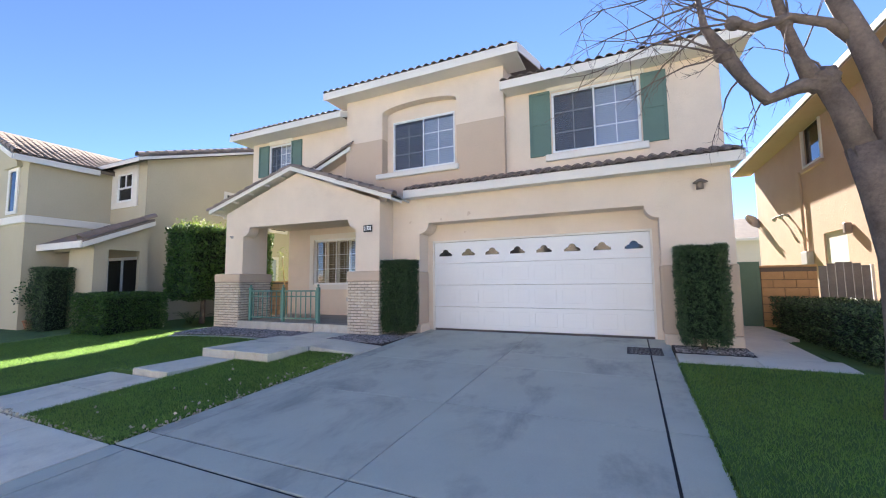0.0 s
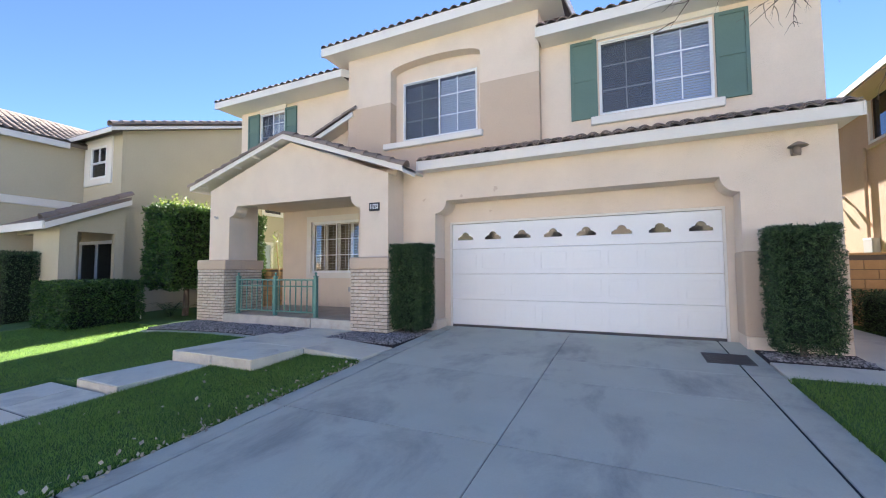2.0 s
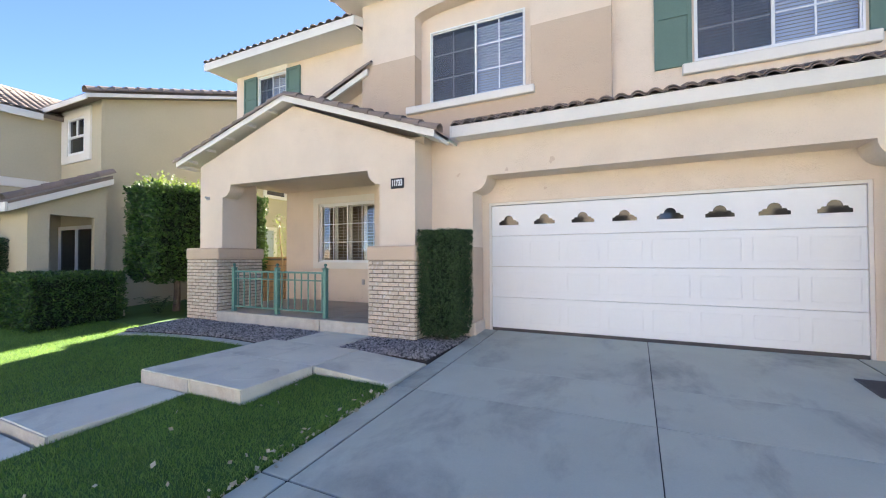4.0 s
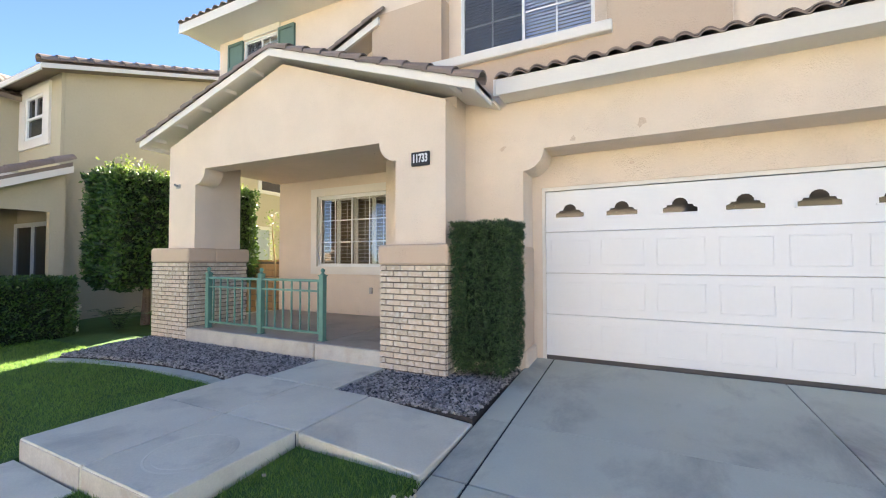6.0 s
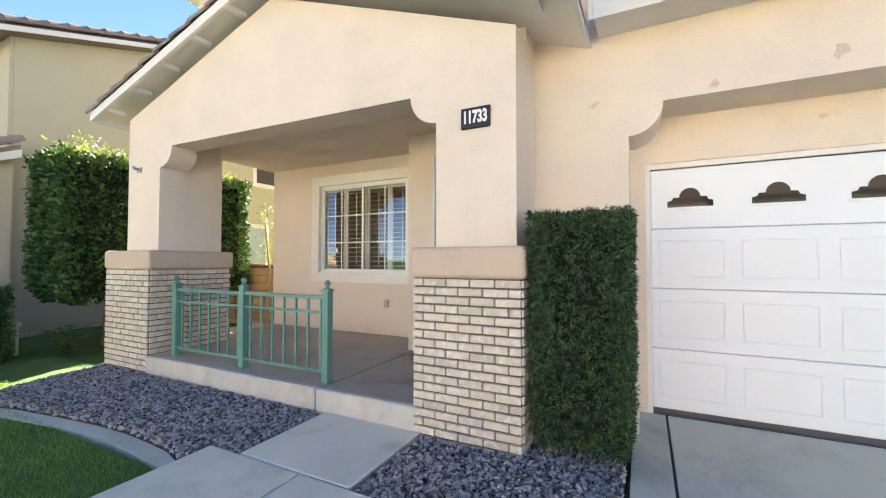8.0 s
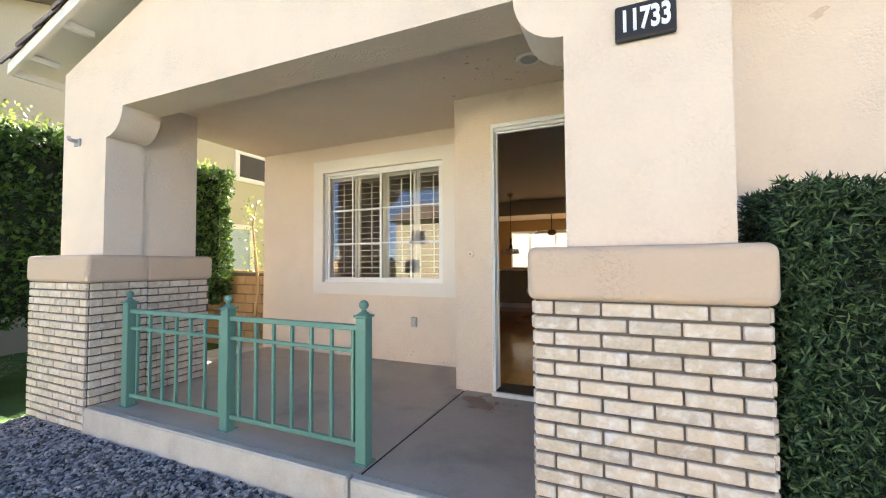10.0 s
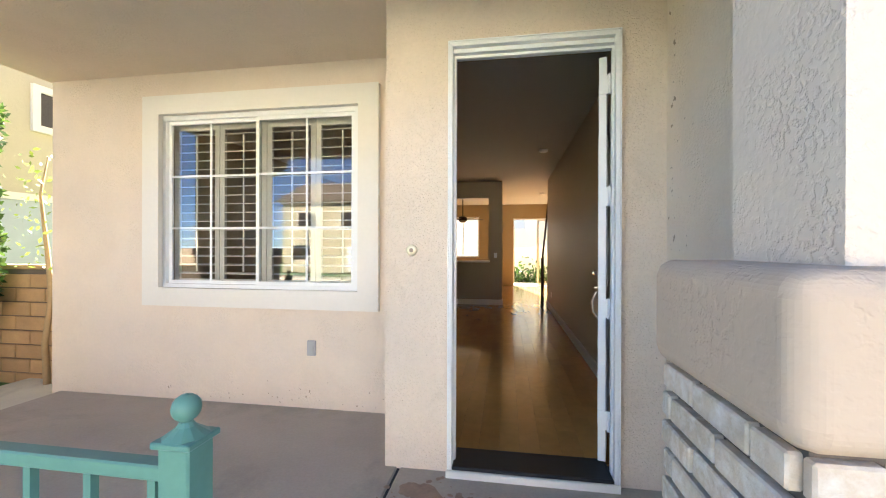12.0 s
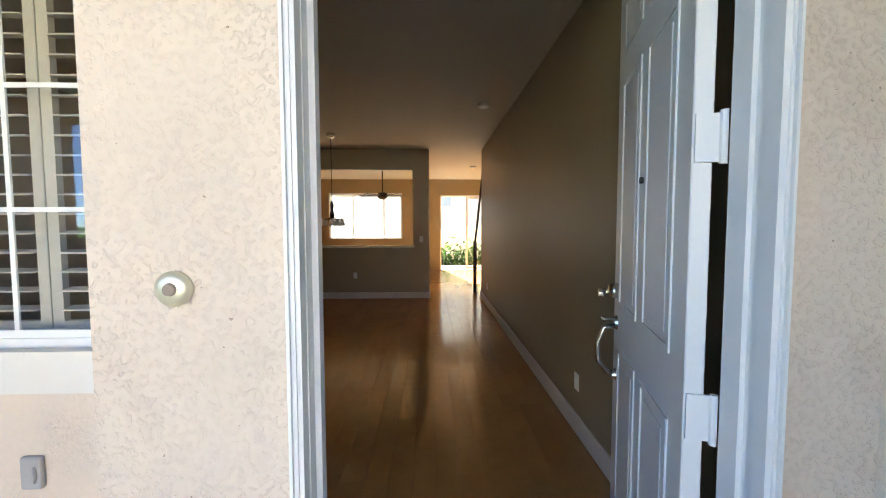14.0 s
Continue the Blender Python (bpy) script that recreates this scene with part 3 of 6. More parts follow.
def eave_roof(name, label, x0, x1, y0, z0, y1, z1, rows=2, board=0.19, back=None, starter=False):
    """Sloping roof on an upright white eave board, soffit below, curved tiles at the edge."""
    r = thing(name, ((x0 + x1) / 2, y0, z0), label, "roof", kind="structure")
    sl = math.degrees(math.atan2(z1 - z0, y1 - y0))
    prof = [(y0 + 0.03, z0 - 0.05), (y1, z1 - 0.05), (y1, z1), (y0 + 0.03, z0)]
    if back:
        prof = [(y0 + 0.03, z0 - 0.05), (y1, z1 - 0.05), (back[0], back[1] - 0.05), back, (y1, z1), (y0 + 0.03, z0)]
    part("deck", prism(prof, "x", x0 + 0.02, x1 - 0.02), TILE, r)
    part("eave_board", box(x0, x1, y0, y0 + 0.03, z0 - board, z0 - 0.002, 0.004), TRIM, r, "white painted eave board")
    part("soffit", box(x0 + 0.01, x1 - 0.01, y0 + 0.032, min(y1, y0 + 0.9), z0 - board + 0.02, z0 - board + 0.04), TRIM, r)
    part("rake_board", prism([(y0, z0 - board), (y0, z0), (min(y1, y0 + 2.5), z0 + (min(y1, y0 + 2.5) - y0) * math.tan(radians(sl))), (min(y1, y0 + 2.5), z0 - board + (min(y1, y0 + 2.5) - y0) * math.tan(radians(sl)))], "x", x0 - 0.03, x0 - 0.002), TRIM, r)
    part("rake_board", prism([(y0, z0 - board), (y0, z0), (min(y1, y0 + 2.5), z0 + (min(y1, y0 + 2.5) - y0) * math.tan(radians(sl))), (min(y1, y0 + 2.5), z0 - board + (min(y1, y0 + 2.5) - y0) * math.tan(radians(sl)))], "x", x1 + 0.002, x1 + 0.03), TRIM, r)
    if starter:
        eave_tiles(r, x0, x1, y0 - 0.030, z0 + 0.010, sl, 1)
    eave_tiles(r, x0, x1, y0 - 0.035 + (0.05 if starter else 0), z0 + (0.052 if starter else 0.012), sl, rows)
    return r


eave_roof("roof_middle", "grey-brown tiled upper roof with white eave board", -7.36, -2.0, 8.28, 6.81, 15.0, 9.0, 2, 0.2, (21.9, 6.8))
eave_roof("roof_right", "grey-brown tiled roof over the shuttered window", -2.42, 2.15, 8.42, 6.08, 15.0, 8.2, 2, 0.19, (21.9, 6.1))
eave_roof("roof_left", "grey-brown tiled roof over the small window", -11.32, -6.96, 8.45, 6.32, 15.0, 8.4, 2, 0.18, (21.9, 6.3))
eave_roof("roof_garage", "narrow tiled roof skirt above the garage", -4.82, 1.86, 8.26, 3.83, 8.89, 4.06, 2, 0.19, None, True)

# porch gable roof
GA = (-8.0, 4.72)
GL, GR = (-11.2, 3.80), (-4.87, 3.635)
groof = thing("roof_porch", (-8, 8, 4), "grey-brown tiled gable roof over the porch", "roof", kind="structure")
for side, (ex, ez) in (("left", GL), ("right", GR)):
    back = 9.1 if side == "left" else 8.75
    part("deck", prism([(GA[0], GA[1]), (ex, ez), (ex, ez - 0.05), (GA[0], GA[1] - 0.05)], "y", 7.78, back), TRIM, groof, "pale painted roof boards")
    sx = 1 if ex < GA[0] else -1
    part("rake_board", prism([(GA[0], GA[1] - 0.0), (ex, ez), (ex, ez - 0.11), (GA[0], GA[1] - 0.11)], "y", 7.74, 7.778), TRIM, groof, "white painted rake board")
    part("eave_board", box(min(ex, ex + 0.03 * sx) - 0.0, max(ex, ex + 0.03 * sx), 7.78, 8.6 if side == "left" else 8.26, ez - 0.112, ez + 0.004), TRIM, groof)
    for k in range(5):
        t = (k + 0.7) / 5.2
        x, z = GA[0] + (ex - GA[0]) * t, GA[1] + (ez - GA[1]) * t - 0.05
        if ex < GA[0] or k == 4:
            part("lookout", prism([(x - 0.035, z - 0.055), (x + 0.035, z - 0.055), (x + 0.035, z), (x - 0.035, z)], "y", 7.78, 8.0), TRIM, groof)


def rake_tile_mesh():
    """Barrel rake tile along +x, wider at its nose."""
    bm = bmesh.new()
    rings = []
    for x, r in ((0.0, 0.112), (0.40, 0.09)):
        for th in (0.0, 0.016):
            rings.append([bm.verts.new((x, -(r - th) * math.cos(a) , (r - th) * 0.85 * math.sin(a))) for a in [math.pi * (k / 8 * 1.12 - 0.06) for k in range(9)]])
    o0, i0, o1, i1 = rings
    for k in range(8):
        bm.faces.new((o0[k], o0[k + 1], o1[k + 1], o1[k]))
        bm.faces.new((i0[k], i1[k], i1[k + 1], i0[k + 1]))
        bm.faces.new((o0[k], i0[k], i0[k + 1], o0[k + 1]))
        bm.faces.new((o1[k], o1[k + 1], i1[k + 1], i1[k]))
    me = bpy.data.meshes.new("rake_tile")
    bm.to_mesh(me)
    bm.free()
    me.materials.append(TILE)
    return me


RAKE_ME = rake_tile_mesh()
rr = random.Random(5)
for ex, ez in (GL, GR):
    d = Vector((GA[0] - ex, 0, GA[1] - ez))
    n = 10
    ang = math.degrees(math.atan2(d.z, abs(d.x)))
    for k in range(n):
        p = Vector((ex, 7.81, ez + 0.022)) + d * (k / n) - d.normalized() * 0.06
        m = pose(p.x, p.y, p.z + rr.uniform(-0.005, 0.005), rr.uniform(-3, 3), -ang + 2.5, 0) if d.x > 0 else pose(p.x, p.y, p.z + rr.uniform(-0.005, 0.005), rr.uniform(-3, 3), -ang + 2.5, 180)
        piece("rake_tile", RAKE_ME, groof, m)
    # field tiles behind the rake
    for r in range(4 if d.x > 0 else 3):
        for k in range(0 if d.x > 0 else 1, n):
            p = Vector((ex, 8.05 + 0.27 * r, ez + 0.02)) + d * (k / n) - d.normalized() * 0.05
            piece("roof_tile", TILE_ME, groof, pose(p.x, p.y, p.z, ang - 2, 0, -90 if d.x > 0 else 90))
# small rake of the roof behind the porch gable
back_rake = thing("roof_rake", (-7, 8.5, 4.3), "short tiled rake with white board against the upstairs wall", "roof edge", kind="structure")
part("rake_board", prism([(-8.08, 4.86), (-6.80, 5.36), (-6.80, 5.25), (-8.08, 4.75)], "y", 8.69, 8.735), TRIM, back_rake)
part("deck", prism([(-8.08, 4.84), (-6.84, 5.325), (-6.84, 5.275), (-8.08, 4.78)], "y", 8.735, 9.1), STUCCO, back_rake)
for k in range(5):
    piece("rake_tile", RAKE_ME, back_rake, pose(-8.1 + 0.26 * k, 8.74, 4.89 + 0.1015 * k, 0, -21.3, 0))

# ---- brick column bases ----
def brick_mesh(name, ln):
    bm = box(-ln / 2, ln / 2, -0.012, 0.012, -0.029, 0.029, 0.004)
    me = bpy.data.meshes.new(name)
    bmesh.ops.recalc_face_normals(bm, faces=bm.faces)
    bm.to_mesh(me)
    bm.free()
    me.materials.append(BRICK)
    return me


BRICKS = {1: brick_mesh("brick", 0.19), 0.5: brick_mesh("half_brick", 0.09)}


def brick_face(parent, start, along, out, length, z0, z1, rng):
    """Courses of bricks on one face: start is its lower corner, along its way, out its normal."""
    rot = math.degrees(math.atan2(along[1], along[0]))
    course = 0.0668
    n = int((z1 - z0) / course)
    c = (z1 - z0) / n
    for j in range(n):
        u = 0.0
        first = j % 2 == 0
        while u < length - 0.04:
            ln = 0.095 if (first and u == 0) else 0.20
            ln = min(ln, length - u)
            full = ln > 0.15
            me = BRICKS[1] if full else BRICKS[0.5]
            k = (ln - 0.01) / (0.19 if full else 0.09)
            x = start[0] + along[0] * (u + ln / 2) + out[0] * rng.uniform(-0.003, 0.003)
            y = start[1] + along[1] * (u + ln / 2) + out[1] * rng.uniform(-0.003, 0.003)
            piece("brick", me, parent, pose(x, y, z0 + c * (j + 0.5), 0, rng.uniform(-0.5, 0.5), rot) @ Matrix.Diagonal((k, 1, (c - 0.014) / 0.058, 1)))
            u += ln


def brick_base(name, x0, x1, y0, y1, z0, z1, faces, label, seed):
    t = thing(name, ((x0 + x1) / 2, (y0 + y1) / 2, z0), label, "brick plinth", "brick bases of the porch columns")
    part("core", box(x0 + 0.012, x1 - 0.012, y0 + 0.012, y1 - 0.012, z0, z1), MORTAR, t, "dark mortar")
    part("cap", box(x0 - 0.025, x1 + 0.025, y0 - 0.025, y1 + 0.02, z1, z1 + 0.245, 0.04, None, 8), BAND, t, "tan stucco cap with rounded edges")
    rng = random.Random(seed)
    if "f" in faces:
        brick_face(t, (x0, y0 + 0.004), (1, 0), (0, -1), x1 - x0, z0, z1, rng)
    if "l" in faces:
        brick_face(t, (x0 + 0.004, y0 + 0.016), (0, 1), (-1, 0), y1 - y0 - 0.02, z0, z1, rng)
    if "r" in faces:
        brick_face(t, (x1 - 0.004, y0 + (0.016 if "f" in faces else -0.004)), (0, 1), (1, 0), y1 - y0 - 0.012, z0, z1, rng)
    return t


brick_base("brick_plinth", -10.98, -9.97, 7.87, 8.34, 0.35, 1.68, "fr", "cream washed brick base of the far porch column", 1)
brick_base("brick_plinth", -10.72, -9.966, 8.347, 8.98, 0.55, 1.676, "r", "cream washed brick base of the rear porch pier", 2)
brick_base("brick_plinth", -6.17, -5.27, 7.87, 8.34, 0.35, 1.66, "flr", "cream washed brick base beside the clipped hedge", 3)

# ---- garage door ----
gd = thing("garage_door", (-2.01, 9.1, 0.47), "white sectional garage door with eight arched windows", "garage door")
gx0, gx1, gz0, gz1 = -4.43, 0.41, 0.495, 2.605
sec = (gz1 - gz0) / 4
pw = (gx1 - gx0) / 8
for s in range(4):
    z0 = gz0 + s * sec + 0.002
    z1 = gz0 + (s + 1) * sec - 0.002
    bm = bmesh.new()
    box(gx0, gx1, 9.115, 9.15, z0, z1, 0.006, bm)
    sp = part("door_section", bm, DOORWHITE, gd)
    for c in range(8):
        a, b = gx0 + c * pw, gx0 + (c + 1) * pw
        if s < 3:
            pb = bmesh.new()
            for q in ((a + 0.06, b - 0.06, z0 + 0.10, z0 + 0.112), (a + 0.06, b - 0.06, z1 - 0.112, z1 - 0.10), (a + 0.06, a + 0.072, z0 + 0.112, z1 - 0.112), (b - 0.072, b - 0.06, z0 + 0.112, z1 - 0.112)):
                box(q[0], q[1], 9.111, 9.116, q[2], q[3], 0.002, pb)
            part("panel_moulding", pb, DOORWHITE, sp)
        else:
            cx = (a + b) / 2
            zb = z0 + 0.185
            out = [(cx - 0.17, zb), (cx + 0.17, zb), (cx + 0.17, zb + 0.05), (cx + 0.135, zb + 0.06), (cx + 0.125, zb + 0.085), (cx + 0.085, zb + 0.09)] + arc(cx, zb + 0.085, 0.08, 0, 180, 8) + [(cx - 0.125, zb + 0.085), (cx - 0.135, zb + 0.06), (cx - 0.17, zb + 0.05)]
            part("window_pane", prism(out, "y", 9.108, 9.114), DARKGLASS, sp, "dark arched pane")
            part("window_rim", prism([(cx - 0.19, zb - 0.02), (cx + 0.19, zb - 0.02), (cx + 0.19, zb - 0.002), (cx - 0.19, zb - 0.002)], "y", 9.104, 9.116), DOORWHITE, sp)
part("bottom_seal", box(gx0, gx1, 9.118, 9.14, 0.445, 0.497), DRAIN, gd)
gtrim = wall(-4.475, 0.455, 0.44, 2.665, [(-4.43, 0.41, 0.3, 2.61)], "y", 9.085, 9.118)
solid("trim_garage", gtrim, TRIM, "white painted trim round the garage door", "trim")
solid("threshold_garage", box(-4.43, 0.41, 9.06, 9.4, 0.3, 0.445), CONC, "dark concrete lip under the garage door", "threshold")

# ---- windows ----
def shutter(parent, x0, x1, z0, z1, y):
    """Painted shutter board with two raised-edge panels."""
    t = thing("window_shutter", ((x0 + x1) / 2, y, z0), "flat green painted wooden window shutter", "shutter", "green window shutters")
    part("board", box(x0, x1, y - 0.03, y, z0, z1, 0.004), GREEN, t)
    bm = wall(x0, x1, z0, z1, [(x0 + 0.05, x1 - 0.05, z0 + 0.06, (z0 + z1) / 2 - 0.025), (x0 + 0.05, x1 - 0.05, (z0 + z1) / 2 + 0.025, z1 - 0.06)], "y", y - 0.048, y - 0.031)
    part("shutter_frame", bm, GREEN, t)


def slider_window(name, x0, x1, z0, z1, y, label, cols=2, rows=3, blind="right"):
    """Sliding window: outer frame, two sashes with glazing bars, panes, blinds behind."""
    w = thing(name, ((x0 + x1) / 2, y, z0), label, "window", kind="structure")
    part("window_frame", wall(x0, x1, z0, z1, [(x0 + 0.026, x1 - 0.026, z0 + 0.026, z1 - 0.026)], "y", y - 0.01, y + 0.07), ALU, w, "white window frame")
    xm = (x0 + x1) / 2
    for k, (a, b) in enumerate(((x0 + 0.026, xm), (xm, x1 - 0.026))):
        yy = y + (0.025 if k == 0 else 0.01)
        sash = part("sash", wall(a, b, z0 + 0.026, z1 - 0.026, [(a + 0.018, b - 0.018, z0 + 0.045, z1 - 0.045)], "y", yy, yy + 0.025), ALU, w)
        pane = part("pane", box(a + 0.018, b - 0.018, yy + 0.012, yy + 0.016, z0 + 0.045, z1 - 0.045), GLASS, sash)
        pane.visible_shadow = False
        for i in range(1, cols):
            gx = a + (b - a) * i / cols
            part("glazing_bar", box(gx - 0.010, gx + 0.010, yy + 0.004, yy + 0.0115, z0 + 0.07, z1 - 0.07), ALU, sash)
        for j in range(1, rows):
            g = z0 + (z1 - z0) * j / rows
            part("glazing_bar", box(a + 0.03, b - 0.03, yy + 0.003, yy + 0.0105, g - 0.010, g + 0.010), ALU, sash)
        if blind:
            bm = bmesh.new()
            n = int((z1 - z0 - 0.1) / 0.046)
            for s in range(n):
                zz = z0 + 0.06 + 0.046 * s
                prism([(yy + 0.06, zz + 0.0), (yy + 0.078, zz + 0.042), (yy + 0.078, zz + 0.045), (yy + 0.06, zz + 0.003)], "x", a + 0.01, b - 0.01, bm)
            ob = part("blinds", bm, BLIND, w, "pale horizontal blinds")
            ob["kind"] = "stuff"
            if k == 0:
                part("insect_screen", box(a + 0.02, b - 0.02, yy - 0.012, yy - 0.008, z0 + 0.05, z1 - 0.05), SCREEN_SEE, w, "fine dark insect screen")
    return w


SCREEN_SEE = bpy.data.materials.new("see-through screen")
SCREEN_SEE.use_nodes = True
_n = SCREEN_SEE.node_tree
_t = _n.nodes.new("ShaderNodeBsdfTransparent")
_m = _n.nodes.new("ShaderNodeMixShader")
_m.inputs[0].default_value = 0.33
_n.nodes["Principled BSDF"].inputs["Base Color"].default_value = (0.05, 0.06, 0.075, 1)
_n.nodes["Principled BSDF"].inputs["Roughness"].default_value = 0.5
_n.links.new(_t.outputs[0], _m.inputs[1])
_n.links.new(_n.nodes["Principled BSDF"].outputs[0], _m.inputs[2])
_n.links.new(_m.outputs[0], _n.nodes["Material Output"].inputs["Surface"])

slider_window("window_1", -5.58, -3.79, 4.56, 5.9, 9.0, "white sliding window in the arched niche, blinds down")
slider_window("window_2", -1.4, 0.35, 4.42, 5.78, 8.9, "white sliding window between green shutters, blinds down")
slider_window("window_3", -10.28, -9.36, 5.05, 6.02, 9.1, "small white sliding window between green shutters")
solid("sill_1", box(-5.92, -3.58, 8.66, 8.76, 4.32, 4.45, 0.012), TRIM, "thick pale window sill under the niche", "window sill")
solid("sill_2", box(-1.55, 0.48, 8.82, 8.9, 4.24, 4.39, 0.012), TRIM, "thick pale window sill between the shutters", "window sill")
solid("trim_window_3", box(-10.3, -9.3, 9.06, 9.1, 6.04, 6.2, 0.01), TRIM, "pale head trim over the small window", "trim")
solid("trim_window_2", box(-1.5, 0.45, 8.86, 8.9, 5.81, 5.93, 0.01), TRIM, "pale head trim over the shuttered window", "trim")
shutter(None, -1.89, -1.43, 4.38, 5.84, 8.9)
shutter(None, 0.38, 0.83, 4.37, 5.80, 8.9)
shutter(None, -10.74, -10.31, 5.05, 6.05, 9.1)
shutter(None, -9.33, -8.92, 5.05, 6.05, 9.1)

# porch window with plantation shutters
solid("trim_porch_window", wall(-9.69, -7.555, 1.43, 3.24, [(-9.53, -7.725, 1.585, 3.08)], "y", 10.30, 10.349), TRIM, "broad white stucco trim round the porch window", "trim")
pw_ = thing("window_4", (-8.65, 10.42, 1.57), "white sliding porch window with glazing bars", "window", kind="structure")
part("window_frame", wall(-9.56, -7.74, 1.57, 3.09, [(-9.52, -7.78, 1.615, 3.045)], "y", 10.37, 10.45), ALU, pw_, "white window frame")
for k, (a, b) in enumerate(((-9.52, -8.64), (-8.66, -7.78))):
    yy = 10.405 if k == 0 else 10.38
    sash = part("sash", wall(a, b, 1.615, 3.045, [(a + 0.028, b - 0.028, 1.645, 3.015)], "y", yy, yy + 0.022), ALU, pw_)
    pane = part("pane", box(a + 0.028, b - 0.028, yy + 0.012, yy + 0.016, 1.645, 3.015), TINTGLASS, sash)
    pane.visible_shadow = False
    gx = (a + b) / 2 + (0.02 if k else -0.03)
    part("glazing_bar", box(gx - 0.009, gx + 0.009, yy + 0.003, yy + 0.0115, 1.645, 3.015), ALU, sash)
    for j in (1, 2):
        g = 1.645 + 1.37 * j / 3
        part("glazing_bar", box(a + 0.028, b - 0.028, yy + 0.002, yy + 0.0105, g - 0.009, g + 0.009), ALU, sash)
SH = [(-9.56, -9.10), (-9.10, -8.64), (-8.64, -8.18), (-8.18, -7.72)]
for a, b in SH:
    ps = thing("plantation_shutter", ((a + b) / 2, 10.56, 1.56), "white plantation shutter panel with tilted louvres", "shutter", "plantation shutters inside the porch window")
    part("shutter_frame", wall(a + 0.003, b - 0.003, 1.56, 3.1, [(a + 0.047, b - 0.047, 1.65, 2.99)], "y", 10.505, 10.535), SHUTTER, ps)
    n = 17
    for s in range(n):
        z = 1.70 + (2.95 - 1.70) * s / (n - 1)
        part("louvre", prism([(10.49, z - 0.006), (10.52, z - 0.0035), (10.55, z + 0.004), (10.55, z + 0.009), (10.52, z + 0.0035), (10.49, z)], "x", a + 0.048, b - 0.048), SHUTTER, ps)
    part("tilt_rod", box((a + b) / 2 + 0.02, (a + b) / 2 + 0.032, 10.472, 10.484, 1.72, 2.93), SHUTTER, ps)

# ---- front door ----
solid("trim_door", wall(-6.897, -5.94, 0.6, 3.135, [(-6.870, -5.971, 0.3, 3.103)], "y", 9.575, 9.609), WHITE, "white moulded front door casing", "trim")
for d0, d1, yy in ((0.002, 0.008, 9.566), (0.013, 0.018, 9.570)):
    solid("trim_door_bead", wall(-6.897 + d0, -5.94 - d0, 0.6, 3.135 - d0, [(-6.897 + d1, -5.94 - d1, 0.3, 3.135 - d1)], "y", yy, 9.5748), WHITE, "thin white bead of the door casing", "trim")
solid("door_jamb", wall(-6.881, -5.942, 0.6, 3.102, [(-6.868, -5.962, 0.3, 3.077)], "y", 9.6095, 9.715), WHITE, "white painted front door jamb", "door jamb")
solid("door_stop", wall(-6.8678, -5.9622, 0.6, 3.0768, [(-6.855, -5.974, 0.3, 3.062)], "y", 9.645, 9.675), WHITE, "white stop strip inside the door jamb", "door jamb")
solid("threshold", box(-6.867, -5.974, 9.56, 9.80, 0.615, 0.672, 0.008), BLACK, "black metal door threshold", "threshold")
solid("door_step", box(-6.9, -5.945, 9.54, 9.565, 0.61, 0.655, 0.006), TRIM, "worn pale strip below the threshold", "threshold")
fd = thing("front_door", (0, 0, 0), "open white six-panel front door with nickel hardware", "door")
leaf = part("door_leaf", box(0.004, 0.872, -0.022, 0.022, 0.68, 3.06, 0.003), WHITE, fd)
for px0, px1 in ((0.11, 0.395), (0.475, 0.76)):
    for pz0, pz1 in ((0.86, 1.52), (1.70, 2.62), (2.74, 2.94)):
        for sgn in (1, -1):
            bm = wall(px0, px1, pz0, pz1, [(px0 + 0.018, px1 - 0.018, pz0 + 0.018, pz1 - 0.018)], "y", 0.0225 * sgn, 0.028 * sgn)
            part("panel_moulding", bm, WHITE, leaf)
        part("raised_panel", box(px0 + 0.045, px1 - 0.045, 0.0225, 0.0265, pz0 + 0.045, pz1 - 0.045, 0.002), WHITE, leaf)
part("peephole", tube([(0.435, 0.02, 2.19), (0.435, 0.032, 2.19)], 0.011, 12), BLACK, leaf)
dead = part("deadbolt", tube([(0.81, 0.02, 1.755), (0.81, 0.045, 1.755), (0.81, 0.06, 1.755)], [0.034, 0.034, 0.022], 16), NICKEL, leaf, "round satin nickel deadbolt", True)
part("key_knob", tube([(0.81, 0.06, 1.755), (0.81, 0.085, 1.745), (0.81, 0.10, 1.745)], [0.008, 0.02, 0.018], 12), NICKEL, dead)
grip = part("handle_grip", tube([(0.81, 0.03, 1.60), (0.81, 0.075, 1.59), (0.81, 0.10, 1.52), (0.81, 0.095, 1.44), (0.81, 0.065, 1.40), (0.81, 0.03, 1.385)], [0.012, 0.011, 0.012, 0.012, 0.011, 0.012], 10), NICKEL, leaf, "curved satin nickel door pull", True)
part("rose", tube([(0.81, 0.02, 1.615), (0.81, 0.034, 1.615)], [0.033, 0.028], 16), NICKEL, grip)
part("rose", tube([(0.81, 0.02, 1.385), (0.81, 0.04, 1.385)], [0.026, 0.02], 16), NICKEL, grip)
part("thumb_latch", box(0.795, 0.825, 0.03, 0.085, 1.627, 1.637, 0.003), NICKEL, grip)
for hz in (0.87, 1.527, 2.183, 2.84):
    h = part("hinge", box(-0.004, 0.0035, -0.045, 0.018, hz, hz + 0.11), WHITE, leaf, "painted hinge leaf")
    part("hinge_pin", tube([(-0.008, -0.038, hz - 0.005), (-0.008, -0.038, hz + 0.115)], 0.009, 8), WHITE, h)
fd.matrix_world = pose(-6.002, 9.744, 0, 0, 0, 75.2)

